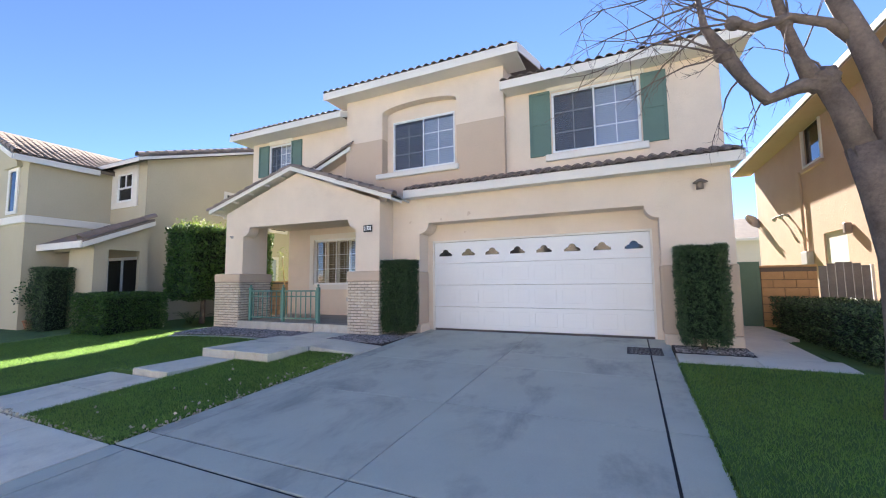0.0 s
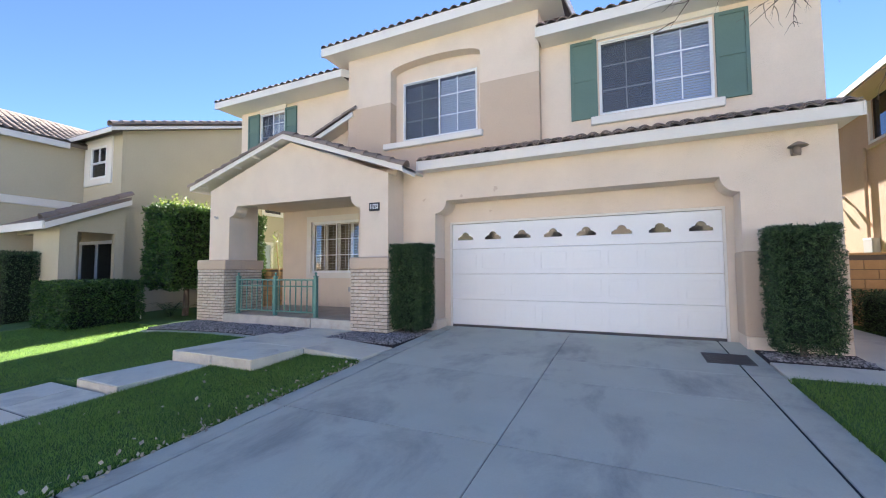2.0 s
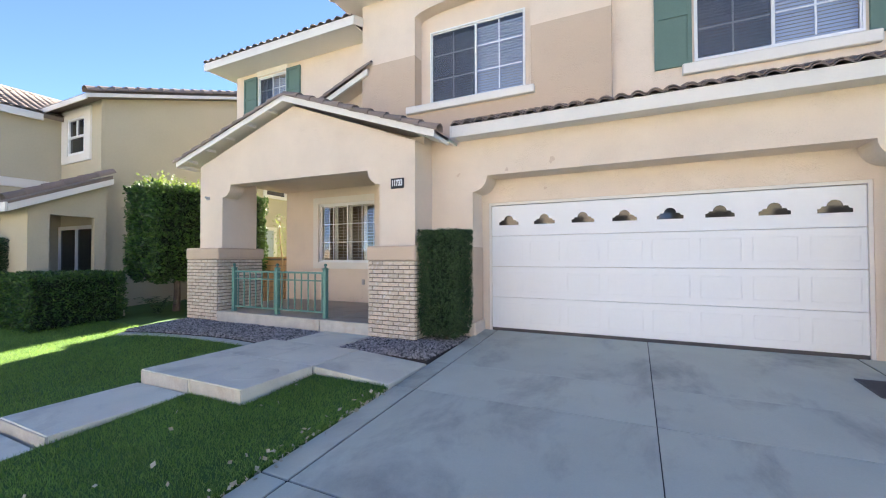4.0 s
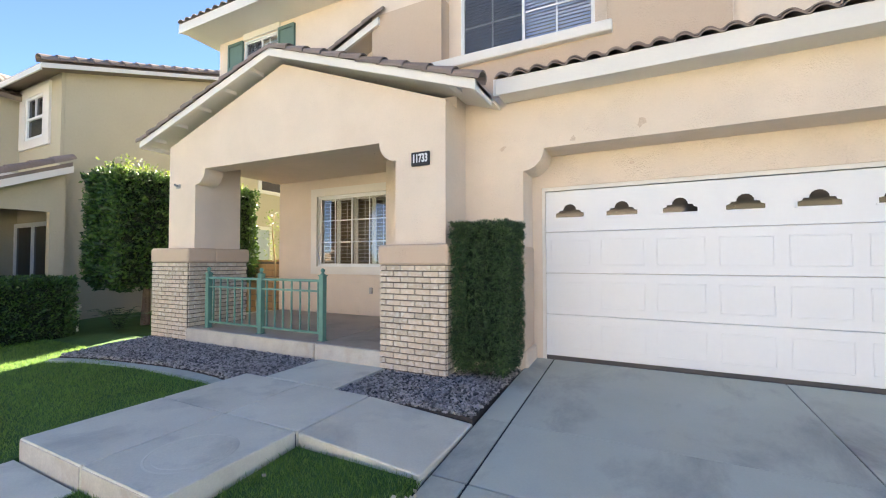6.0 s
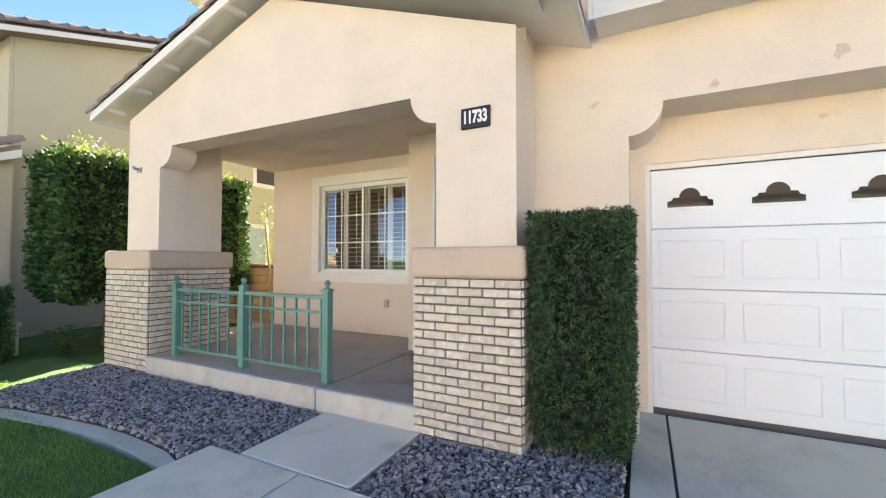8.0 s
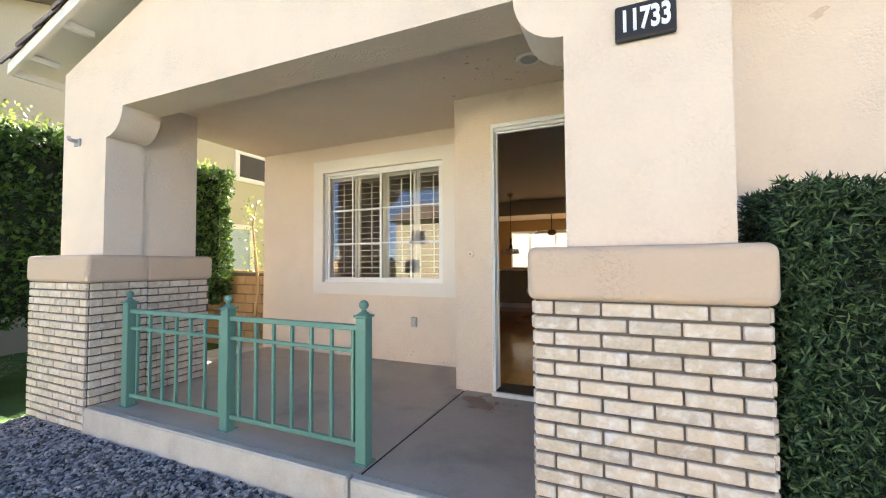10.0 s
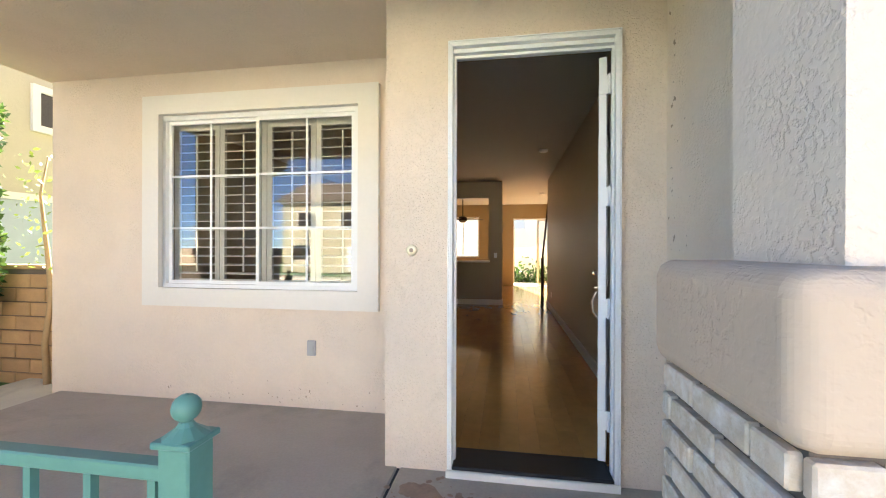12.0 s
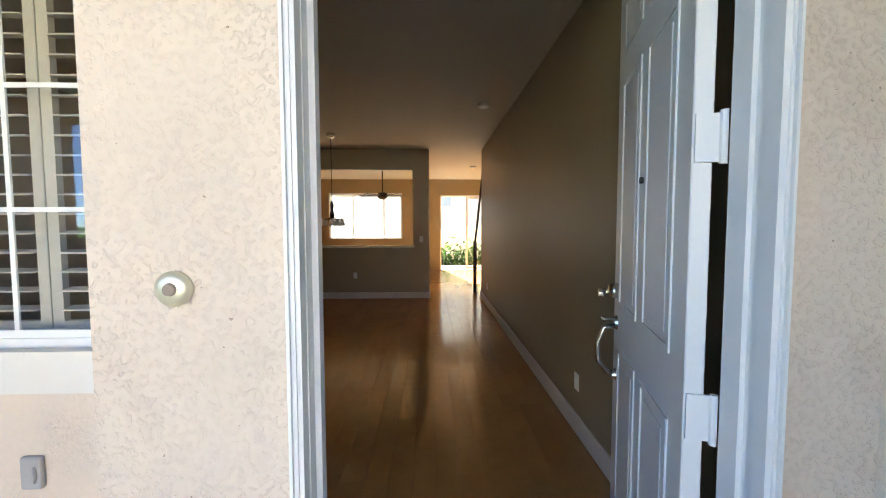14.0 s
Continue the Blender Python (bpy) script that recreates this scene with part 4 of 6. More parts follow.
# ---- interior ----
IF = 0.66
solid("floor_hall_base", wall(-10.55, -4.4, 9.76, 21.3, [(-10.6, -7.16, 9.7, 10.52)], "z", 0.3, IF - 0.02), DARKWOOD, "dark subfloor under the wood boards", "floor")
floor_hall = thing("floor_hall", (-6.5, 12, IF), "glossy honey-coloured wood plank floor", "floor", kind="structure")


def plank(a, b, c, d, vs, fs):
    k = len(vs)
    vs += [(a, c, IF), (b, c, IF), (b, d, IF), (a, d, IF), (a, c, IF - 0.012), (b, c, IF - 0.012), (b, d, IF - 0.012), (a, d, IF - 0.012)]
    fs += [(k, k + 1, k + 2, k + 3), (k, k + 4, k + 5, k + 1), (k + 1, k + 5, k + 6, k + 2), (k + 2, k + 6, k + 7, k + 3), (k + 3, k + 7, k + 4, k)]


fv, ff = [], []
rng = random.Random(11)
x = -10.5
while x < -4.5:
    y = 9.76 - rng.uniform(0, 1.2)
    while y < 21.25:
        y1 = y + 1.2
        a, b, c, d = x + 0.0004, x + 0.1296, max(y, 9.76 if x > -7.15 else 10.56) + 0.0004, min(y1, 21.28) - 0.0004
        if d > c + 0.02:
            if -8.4 < x < -5.75 and d < 17.5:
                pv, pf = [], []
                plank(a, b, c, d, pv, pf)
                part("plank", (pv, [], pf), WOODFLOOR, floor_hall)
            else:
                plank(a, b, c, d, fv, ff)
        y = y1
    x += 0.13
part("planks", (fv, [], ff), WOODFLOOR, floor_hall, "further wood planks")["kind"] = "stuff"
solid("wall_hall_right", box(-5.655, -5.43, 9.752, 16.45, 0.3, 3.55), INWALL, "taupe painted hall wall with white baseboard", "wall")
solid("wall_hall_far_right", box(-4.45, -4.33, 16.45, 21.3, 0.3, 3.55), INWALL, "taupe painted wall beside the sliding door", "wall")
solid("wall_hall_return", box(-5.43, -4.33, 16.33, 16.45, 0.3, 3.55), INWALL, "taupe painted return wall by the stairs", "wall")
solid("wall_inner_left", box(-10.55, -10.5, 10.5, 21.3, 0.3, 3.55), INWALL, "taupe painted room wall", "wall")
solid("wall_inner_front", wall(-10.5, -7.15, 0.3, 3.55, [(-9.6, -7.70, 1.53, 3.13)], "y", 10.51, 10.56), INWALL, "taupe painted wall round the shuttered window", "wall")
solid("wall_inner_door", wall(-7.14, -5.66, 0.3, 3.55, [(-6.89, -5.84, 0.2, 3.11)], "y", 9.765, 9.80), INWALL, "taupe painted wall round the front door", "wall")
solid("wall_partition", wall(-10.5, -6.65, 0.3, 3.46, [(-9.6, -6.96, 1.62, 3.08)], "y", 16.40, 16.58), INWALL, "taupe half wall with a wide pass-through", "wall")
solid("ceiling_hall", wall(-10.55, -4.4, 9.76, 21.3, [(-10.6, -7.16, 9.7, 10.52)], "z", 3.46, 3.54), INCEIL, "pale tan painted ceiling", "ceiling")
solid("sill_passthrough", box(-9.6, -6.93, 16.36, 16.62, 1.62, 1.665, 0.006), TRIM, "white ledge of the pass-through", "window sill")
for q in ((-10.5, -6.64, 16.385, 16.40), (-10.5, -6.64, 16.58, 16.595)):
    solid("baseboard", box(q[0], q[1], q[2], q[3], IF, IF + 0.12, 0.004), TRIM, "white painted baseboard", "baseboard")
solid("baseboard", box(-5.672, -5.655, 9.82, 16.45, IF, IF + 0.13, 0.004), TRIM, "white painted baseboard along the hall", "baseboard")
solid("baseboard", box(-6.65, -6.635, 16.38, 16.60, IF, IF + 0.12, 0.004), TRIM, "white painted baseboard", "baseboard")


def plate(name, x, y, z, label, cat, facing, m=WHITE, w=0.07, h=0.115):
    t = thing(name, (x, y, z), label, cat)
    if facing == "x":
        part("plate", box(x - 0.008, x, y - w / 2, y + w / 2, z - h / 2, z + h / 2, 0.003), m, t)
        for dz in (-0.025, 0.025):
            part("socket", box(x - 0.011, x - 0.008, y - 0.016, y + 0.016, z + dz - 0.014, z + dz + 0.014, 0.003), m, t)
    else:
        part("plate", box(x - w / 2, x + w / 2, y - 0.008, y, z - h / 2, z + h / 2, 0.003), m, t)
        part("rocker", box(x - 0.016, x + 0.016, y - 0.012, y - 0.008, z - 0.03, z + 0.03, 0.003), m, t)
    return t


plate("wall_outlet", -5.655, 11.41, 1.0, "white wall outlet on the hall wall", "outlet", "x")
plate("wall_outlet", -5.655, 15.6, 1.0, "white wall outlet far down the hall", "outlet", "x")
plate("light_switch", -6.80, 16.40, 1.78, "white light switch on the half wall", "light switch", "y")
plate("wall_outlet", -8.05, 16.40, 1.10, "white wall outlet under the pass-through", "outlet", "y")

newel = thing("stair_rail", (-5.62, 17.0, IF), "dark wooden stair rail rising from a newel post", "stair rail")
part("newel_post", box(-5.75, -5.68, 16.96, 17.03, IF, 1.72, 0.008), DARKWOOD, newel)
part("handrail", tube([(-5.715, 17.0, 1.66), (-5.675, 16.75, 2.3), (-5.635, 16.5, 2.95), (-5.60, 16.46, 3.3)], 0.022, 8), DARKWOOD, newel)

chand = thing("chandelier", (-8.15, 15.1, 3.46), "dark metal chandelier hanging on a chain", "chandelier")
part("canopy", lathe(-8.15, 15.1, [(0.065, 3.455), (0.065, 3.40), (0.05, 3.385)], 14), NICKEL, chand)
part("chain", tube([(-8.15, 15.1, 3.39), (-8.15, 15.1, 2.40)], 0.006, 6), BLACK, chand)
part("stem", lathe(-8.15, 15.1, [(0.01, 2.42), (0.03, 2.36), (0.018, 2.28), (0.04, 2.20), (0.015, 2.12)], 10), BLACK, chand)
for k in range(5):
    a = 2 * math.pi * k / 5
    c, s = math.cos(a), math.sin(a)
    arm = part("arm", tube([(-8.15, 15.1, 2.2), (-8.15 + 0.07 * c, 15.1 + 0.07 * s, 2.13), (-8.15 + 0.15 * c, 15.1 + 0.15 * s, 2.15)], 0.007, 6), BLACK, chand)
    part("lamp_shade", lathe(-8.15 + 0.15 * c, 15.1 + 0.15 * s, [(0.02, 2.15), (0.035, 2.10), (0.055, 2.04)], 10), LENS, arm)
fan = thing("ceiling_fan", (-7.83, 19.0, 3.46), "dark bronze five-blade ceiling fan", "ceiling fan")
part("downrod", tube([(-7.83, 19.0, 3.46), (-7.83, 19.0, 2.85)], 0.015, 8), BLACK, fan)
part("motor", lathe(-7.83, 19.0, [(0.05, 2.88), (0.12, 2.85), (0.13, 2.76), (0.07, 2.70)], 16), BLACK, fan)
for k in range(5):
    b = box(0.12, 0.62, -0.06, 0.06, -0.004, 0.004, 0.003)
    b.transform(pose(-7.83, 19.0, 2.80, 10, 0, 20 + 72 * k))
    part("blade", b, DARKWOOD, fan)
for cx, cy in ((-6.0, 13.6), (-5.6, 18.5)):
    t = thing("smoke_detector", (cx, cy, 3.455), "round white smoke detector on the ceiling", "smoke detector")
    part("housing", lathe(cx, cy, [(0.07, 3.458), (0.07, 3.43), (0.05, 3.42)], 18), WHITE, t)

# rear window, sliding door, back yard
bw = thing("window_5", (-8.6, 21.35, 1.63), "wide rear window with bright panes", "window", kind="structure")
part("window_frame", wall(-9.75, -7.5, 1.63, 3.05, [(-9.7, -9.05, 1.68, 3.0), (-9.0, -8.1, 1.68, 3.0), (-8.05, -7.55, 1.68, 3.0)], "y", 21.36, 21.42), ALU, bw)
pn = part("pane", box(-9.7, -7.55, 21.385, 21.39, 1.68, 3.0), GLASS, bw)
pn.visible_shadow = False
bl = bmesh.new()
for k in range(32):
    z = 1.70 + 0.041 * k
    prism([(21.325, z), (21.345, z + 0.03), (21.345, z + 0.032), (21.325, z + 0.002)], "x", -9.68, -7.57, bl)
part("blinds", bl, SHADE, bw, "white backlit mini blinds")["kind"] = "stuff"
sd = thing("door_2", (-5.5, 21.35, 0.66), "half-open rear sliding glass door", "door", kind="structure")
part("door_frame", wall(-6.33, -4.7, 0.62, 2.98, [(-6.29, -4.74, 0.66, 2.94)], "y", 21.33, 21.44), ALU, sd)
leaf2 = part("sliding_leaf", wall(-5.52, -4.74, 0.67, 2.93, [(-5.46, -4.80, 0.75, 2.87)], "y", 21.36, 21.39), ALU, sd)
pn = part("pane", box(-5.46, -4.80, 21.372, 21.378, 0.75, 2.87), GLASS, leaf2)
pn.visible_shadow = False
solid("patio", box(-11, 1, 21.5, 23.3, 0.3, 0.6, 0.01), CONC2, "sunlit concrete back patio", "patio")
solid("wall_backyard", box(-20, 8, 25.0, 25.2, 0.3, 2.0), YARDWALL, "pale stucco back garden wall", "wall")
rear = thing("house_behind", (-7, 33, 0.4), "pale stucco house behind the back garden", "house")
part("wall", wall(-16, 3, 0.3, 6.0, [(-6.4, -5.4, 3.2, 4.3)], "y", 33, 33.3), YARDWALL, rear)
part("roof", prism([(32.4, 6.0), (38, 8.2), (44, 6.0)], "x", -16.5, 3.5), TILE_RED, rear)
part("window", box(-6.4, -5.4, 33.1, 33.15, 3.2, 4.3), BLIND, rear)

# unseen wall, added to keep sky light from leaking in behind the panes
solid("wall_inner_upstairs", box(-10.9, 1.58, 11.0, 11.1, 3.65, 6.9), INWALL, "unseen plain wall blocking stray light behind the upstairs windows", "wall")
solid("wall_middle_right", box(-2.57, -2.45, 9.0, 15.0, 5.6, 6.75), STUCCO, "cream stucco side of the raised upstairs bay", "wall")
# unseen ceiling, added against the same light leak
solid("ceiling_upstairs", box(-10.9, 1.58, 9.26, 11.0, 6.0, 6.05), INCEIL, "unseen plain ceiling blocking stray light upstairs", "ceiling")

# ---- porch railing ----
rail = thing("porch_railing", (-8.5, 8.06, 0.61), "green painted metal porch railing with ball finials", "railing")
RY = 8.065
PX = [-9.72, -8.475, -7.26]
for px in PX:
    post = part("post", box(px - 0.038, px + 0.038, RY - 0.038, RY + 0.038, 0.61, 1.50, 0.004), RAIL, rail)
    part("base_plate", box(px - 0.055, px + 0.055, RY - 0.055, RY + 0.055, 0.61, 0.622, 0.003), RAIL, post)
    cp = box(px - 0.048, px + 0.048, RY - 0.048, RY + 0.048, 1.50, 1.515, 0.003)
    lathe(px, RY, [(0.048, 1.515), (0.02, 1.535), (0.014, 1.545)], 12, cp)
    part("post_cap", cp, RAIL, post)
    part("ball_finial", lathe(px, RY, [(0.012, 1.54)] + [(0.031 * math.cos(radians(a)), 1.575 + 0.031 * math.sin(radians(a))) for a in range(-65, 91, 22)] + [(0.003, 1.606)], 14), RAIL, post, "", True)
for a, b in zip(PX, PX[1:]):
    a, b = a + 0.038, b - 0.038
    part("top_rail", box(a, b, RY - 0.022, RY + 0.022, 1.415, 1.45, 0.004), RAIL, rail)
    part("middle_rail", box(a, b - 0.03, RY - 0.014, RY + 0.014, 1.275, 1.30, 0.003), RAIL, rail)
    part("bottom_rail", box(a, b, RY - 0.016, RY + 0.016, 0.70, 0.73, 0.003), RAIL, rail)
    n = 7
    for k in range(n):
        bx = a + (b - a) * (k + 0.5) / (n - 0.25)
        part("baluster", box(bx - 0.010, bx + 0.010, RY - 0.010, RY + 0.010, 0.73, 1.415), RAIL, rail)

# ---- porch fittings ----
num = thing("house_number", (-5.67, 7.99, 2.93), "dark plaque with white house number 11733", "house number")
part("plaque", box(-5.795, -5.545, 7.972, 8.0, 2.845, 3.015, 0.012, None, 2), BLACK, num)
txt = bpy.data.curves.new("digits", "FONT")
txt.body = "11733"
txt.size, txt.align_x, txt.align_y, txt.extrude, txt.offset = 0.135, "CENTER", "CENTER", 0.002, 0.005
tob = new("digits_curve", txt)
dg = bpy.context.evaluated_depsgraph_get()
dme = bpy.data.meshes.new_from_object(tob.evaluated_get(dg))
bpy.data.objects.remove(tob)
dme.materials.clear()
dme.materials.append(BARWHITE)
dme.transform(pose(-5.67, 7.969, 2.93, 90, 0, 0) @ Matrix.Diagonal((0.62, 1, 1, 1)))
dob = new("digits", dme)
dob.parent, dob.matrix_parent_inverse = num, Matrix.Translation(-Vector(num.location))
dob["label"] = "white numerals"

bell = thing("doorbell", (-7.117, 9.61, 1.92), "round brass doorbell button", "doorbell")
bm = tube([(-7.117, 9.611, 1.92), (-7.117, 9.60, 1.92), (-7.117, 9.592, 1.92)], [0.034, 0.034, 0.022], 24)
part("plate", bm, BRASS, bell, "", True)
part("button", tube([(-7.117, 9.593, 1.92), (-7.117, 9.586, 1.92)], [0.013, 0.011], 16), BROWNLAMP, bell, "dull bronze push button")
outl = thing("outdoor_outlet", (-8.13, 10.35, 1.1), "grey weatherproof outlet cover on the porch wall", "outlet")
part("cover", box(-8.168, -8.092, 10.325, 10.35, 1.05, 1.175, 0.008, None, 2), GREY, outl)
part("latch", tube([(-8.115, 10.324, 1.14), (-8.105, 10.318, 1.11), (-8.115, 10.324, 1.08)], 0.006, 6), GREY, outl)
can = thing("recessed_light", (-6.43, 9.11, 3.45), "recessed porch light with a pale ring", "ceiling light")
part("ring", lathe(-6.43, 9.11, [(0.105, 3.452), (0.105, 3.437), (0.095, 3.432), (0.07, 3.44)], 24), TRIM, can, "", True)
part("lens", lathe(-6.43, 9.11, [(0.069, 3.44), (0.04, 3.436), (0.002, 3.434)], 24), GREY, can)
gl = thing("wall_lantern", (1.24, 8.6, 3.35), "taupe painted wall light above the garage", "wall light")
part("back_plate", box(1.18, 1.30, 8.575, 8.6, 3.26, 3.40, 0.008), BROWNLAMP, gl)
part("hood", lathe(1.24, 8.50, [(0.02, 3.44), (0.05, 3.425), (0.11, 3.385), (0.12, 3.37), (0.11, 3.366)], 16), BROWNLAMP, gl)
part("stem", lathe(1.24, 8.53, [(0.045, 3.37), (0.045, 3.29), (0.03, 3.265)], 12), BROWNLAMP, gl)
fx = thing("camera_bracket", (-10.48, 8.0, 3.0), "small grey bracket on the porch column", "bracket")
part("arm", tube([(-10.48, 8.0, 3.0), (-10.48, 7.93, 3.01), (-10.42, 7.90, 3.01)], 0.018, 8), GREY, fx)
part("base", box(-10.53, -10.43, 7.985, 8.0, 2.96, 3.03, 0.004), GREY, fx)

# ---- mildew and stain marks ----
def blotches(name, label, spots, plane, material, seed, ragged=(0.35, 1.25), points=(7, 10)):
    """Thin irregular marks: plane gives fixed axis, its value, and the way out."""
    rng = random.Random(seed)
    vs, fs = [], []
    ax, val, sg = plane
    for i0, (u, v, r) in enumerate(spots):
        k = len(vs)
        lift = 0.0015 + 0.0003 * (i0 % 9)
        n = rng.randint(*points)
        el = rng.uniform(0.4, 1.0)
        ph = rng.uniform(0, 3.14)
        pts = []
        for i in range(n):
            a = 2 * math.pi * i / n
            rr_ = r * rng.uniform(*ragged)
            du, dv = rr_ * math.cos(a), rr_ * el * math.sin(a)
            pts.append((u + du * math.cos(ph) - dv * math.sin(ph), v + du * math.sin(ph) + dv * math.cos(ph)))
        for p, q in pts:
            vs.append({"x": (val + sg * lift, p, q), "y": (p, val + sg * lift, q), "z": (p, q, val + sg * lift)}[ax])
        fs.append(tuple(range(k, k + n)))
    return solid(name, (vs, [], fs), material, label, "stains", "stuff")


rs = random.Random(21)
blotches("stains_side_wall", "small brown mildew marks on the porch side wall", [(9.56 - abs(rs.gauss(0, 0.07)) - 0.1 * (k % 2), rs.uniform(1.1, 3.3), rs.uniform(0.0015, 0.007)) for k in range(90)], ("x", -5.7, -1), SPOT_DARK, 1)
blotches("stains_corner", "dark brown splashes in the porch corner", [(9.57 - abs(rs.gauss(0, 0.05)), 1.25 + 0.12 * k + rs.gauss(0, 0.05), rs.uniform(0.008, 0.022)) for k in range(18)], ("x", -5.7, -1), SPOT_DARK, 7, (0.15, 1.3), (10, 15))
blotches("stains_entry_wall", "faint brown marks beside the door", [(rs.choice((rs.uniform(-7.25, -6.95), rs.uniform(-5.84, -5.72))), rs.uniform(0.9, 3.3), rs.uniform(0.0015, 0.005)) for _ in range(60)], ("y", 9.61, -1), SPOT, 2)
blotches("stains_ceiling", "brown mildew spots on the porch ceiling", [(-6.4 + rs.gauss(0, 0.35), 9.2 + rs.gauss(0, 0.2), rs.uniform(0.004, 0.022)) for _ in range(80)], ("z", 3.45, -1), SPOT, 3)
blotches("stain_slab", "rusty brown stain on the porch slab", [(-6.96, 9.33, 0.15), (-6.86, 9.27, 0.09), (-7.07, 9.40, 0.07), (-6.97, 9.20, 0.05), (-6.80, 9.36, 0.05)] + [(-6.95 + rs.gauss(0, 0.13), 9.32 + rs.gauss(0, 0.09), rs.uniform(0.006, 0.02)) for _ in range(40)], ("z", 0.6165, 1), STAINM, 4, (0.82, 1.12), (22, 28))
blotches("stains_window_wall", "dirt specks along the foot of the porch wall", [(rs.uniform(-9.5, -7.3), 0.64 + abs(rs.gauss(0, 0.09)), rs.uniform(0.004, 0.012)) for _ in range(40)], ("y", 10.35, -1), SPOT, 5)
blotches("stains_garage_wall", "patched marks on the garage wall", [(-4.0, 3.12, 0.05), (-3.3, 3.2, 0.06), (-4.85, 3.1, 0.05), (-3.4, 2.78, 0.03)], ("y", 8.6, -1), PATCH, 6)

# ---- planting ----
def hedge(name, label, x0, x1, y0, y1, z0, z1, count, size, material, seed, lump=0.03, narrow=0.45, trunk=None, category="hedge", group="", whorl=0):
    """Clipped hedge: near-black core with the inner shade in its colour, under many small leaves over an uneven
    outline.
    """
    rng = random.Random(seed)
    t = thing(name, ((x0 + x1) / 2, (y0 + y1) / 2, z0), label, category, group)
    part("core", box(x0 + 0.13, x1 - 0.13, y0 + 0.13, y1 - 0.13, z0 + 0.10, z1 - 0.12, 0.05), CORE_SHADE, t, "near-black block for the shaded inside")
    ax, ay, az = (y1 - y0) * (z1 - z0), (x1 - x0) * (z1 - z0), (x1 - x0) * (y1 - y0)
    spots = []
    for _ in range(count):
        r = rng.uniform(0, 2 * ax + 2 * ay + az)
        u, v = rng.random(), rng.random()
        dpt = rng.random() ** 1.5 * 0.15
        if r < 2 * ax:
            s = -1 if r < ax else 1
            p, nr = Vector(((x0 + dpt) if s < 0 else (x1 - dpt), y0 + u * (y1 - y0), z0 + v * (z1 - z0))), (s, 0, 0.35)
        elif r < 2 * ax + 2 * ay:
            s = -1 if r < 2 * ax + ay else 1
            p, nr = Vector((x0 + u * (x1 - x0), (y0 + dpt) if s < 0 else (y1 - dpt), z0 + v * (z1 - z0))), (0, s, 0.35)
        else:
            p, nr = Vector((x0 + u * (x1 - x0), y0 + v * (y1 - y0), z1 - dpt)), (0, 0, 1)
        k = noise.noise(p * 2.3) * lump + noise.noise(p * 7) * lump * 0.5 + min(0, noise.noise(p * (0.55 / size) ** 1.0) + 0.1) * 0.16 * min(1, size / 0.05)
        cz = min(1, (p.z - z0) / 0.25)
        p += Vector(nr) * (k - 0.02)
        c = Vector(((x0 + x1) / 2, (y0 + y1) / 2, p.z))
        p = c + (p - c) * (0.86 + 0.14 * cz)
        if whorl:
            c = Vector(nr).normalized()
            c = (c + Vector((rng.gauss(0, 0.45), rng.gauss(0, 0.45), rng.gauss(0, 0.45)))).normalized()
            a = c.orthogonal().normalized()
            b = c.cross(a)
            for q in range(whorl):
                th = 2 * math.pi * q / whorl + rng.uniform(-0.25, 0.25)
                spots.append((p, c * rng.uniform(0.9, 2.2) + (a * math.cos(th) + b * math.sin(th)) * 2.6))
        else:
            spots.append((p, nr))
    ob = part("leaves", leaves(spots, size, rng, narrow), material, t)
    ob["kind"] = "stuff"
    for tx, ty, r in trunk or ():
        part("trunk", tube([(tx, ty, gz(ty) - 0.05), (tx + 0.03, ty, 0.8), (tx, ty + 0.02, z0 + 0.3)], [r, r * 0.85, r * 0.7], 8), BARK, t)
    return t


hedge("clipped_hedge", "tall clipped dark green hedge beside the brick column", -5.235, -4.55, 7.86, 8.5, 0.50, 2.15, 15000, 0.036, HEDGE, 31, 0.03, 0.2, [(-4.9, 8.2, 0.04)], group="clipped hedges by the garage", whorl=7)
hedge("clipped_hedge", "tall clipped dark green hedge beside the garage", 0.73, 1.51, 8.0, 8.5, 0.52, 2.22, 9000, 0.042, HEDGE, 32, 0.035, 0.2, [(1.1, 8.27, 0.04)], group="clipped hedges by the garage", whorl=6)
hedge("low_hedge", "low clipped dark hedge beside the side path", 2.95, 4.25, 7.4, 11.9, 0.36, 1.2, 34000, 0.045, HEDGE, 33, 0.04, 0.4)
hedge("low_hedge", "low clipped bright green hedge on the lawn", -13.95, -12.35, 5.75, 7.4, 0.22, 1.42, 22000, 0.06, HEDGE2, 34, 0.05, 0.45)
hedge("tall_hedge", "tall clipped leafy hedge with sunlit top", -13.3, -12.0, 7.75, 10.85, 1.15, 3.45, 38000, 0.078, HEDGE2, 35, 0.12, 0.5, [(-12.6, 8.6, 0.09), (-12.1, 9.2, 0.07)])
hedge("column_hedge", "dark clipped columnar hedge by the neighbour's porch", -16.45, -15.5, 5.7, 6.5, 0.2, 2.2, 15000, 0.05, HEDGE, 36, 0.03, 0.35)
# loose shoots on the tall hedge
rng = random.Random(41)
sp = []
for _ in range(150):
    bx, by = rng.uniform(-13.2, -12.1), rng.uniform(7.9, 10.7)
    hh = rng.uniform(0.1, 0.38)
    for k in range(14):
        sp.append(((bx + rng.gauss(0, 0.05), by + rng.gauss(0, 0.05), 3.42 + hh * k / 14), (0, 0, 0.6)))
tagged(part("hedge_shoots", leaves(sp, 0.062, rng, 0.5), PALELEAF), "sunlit yellow-green shoots over the tall hedge", "leaves", kind="stuff")


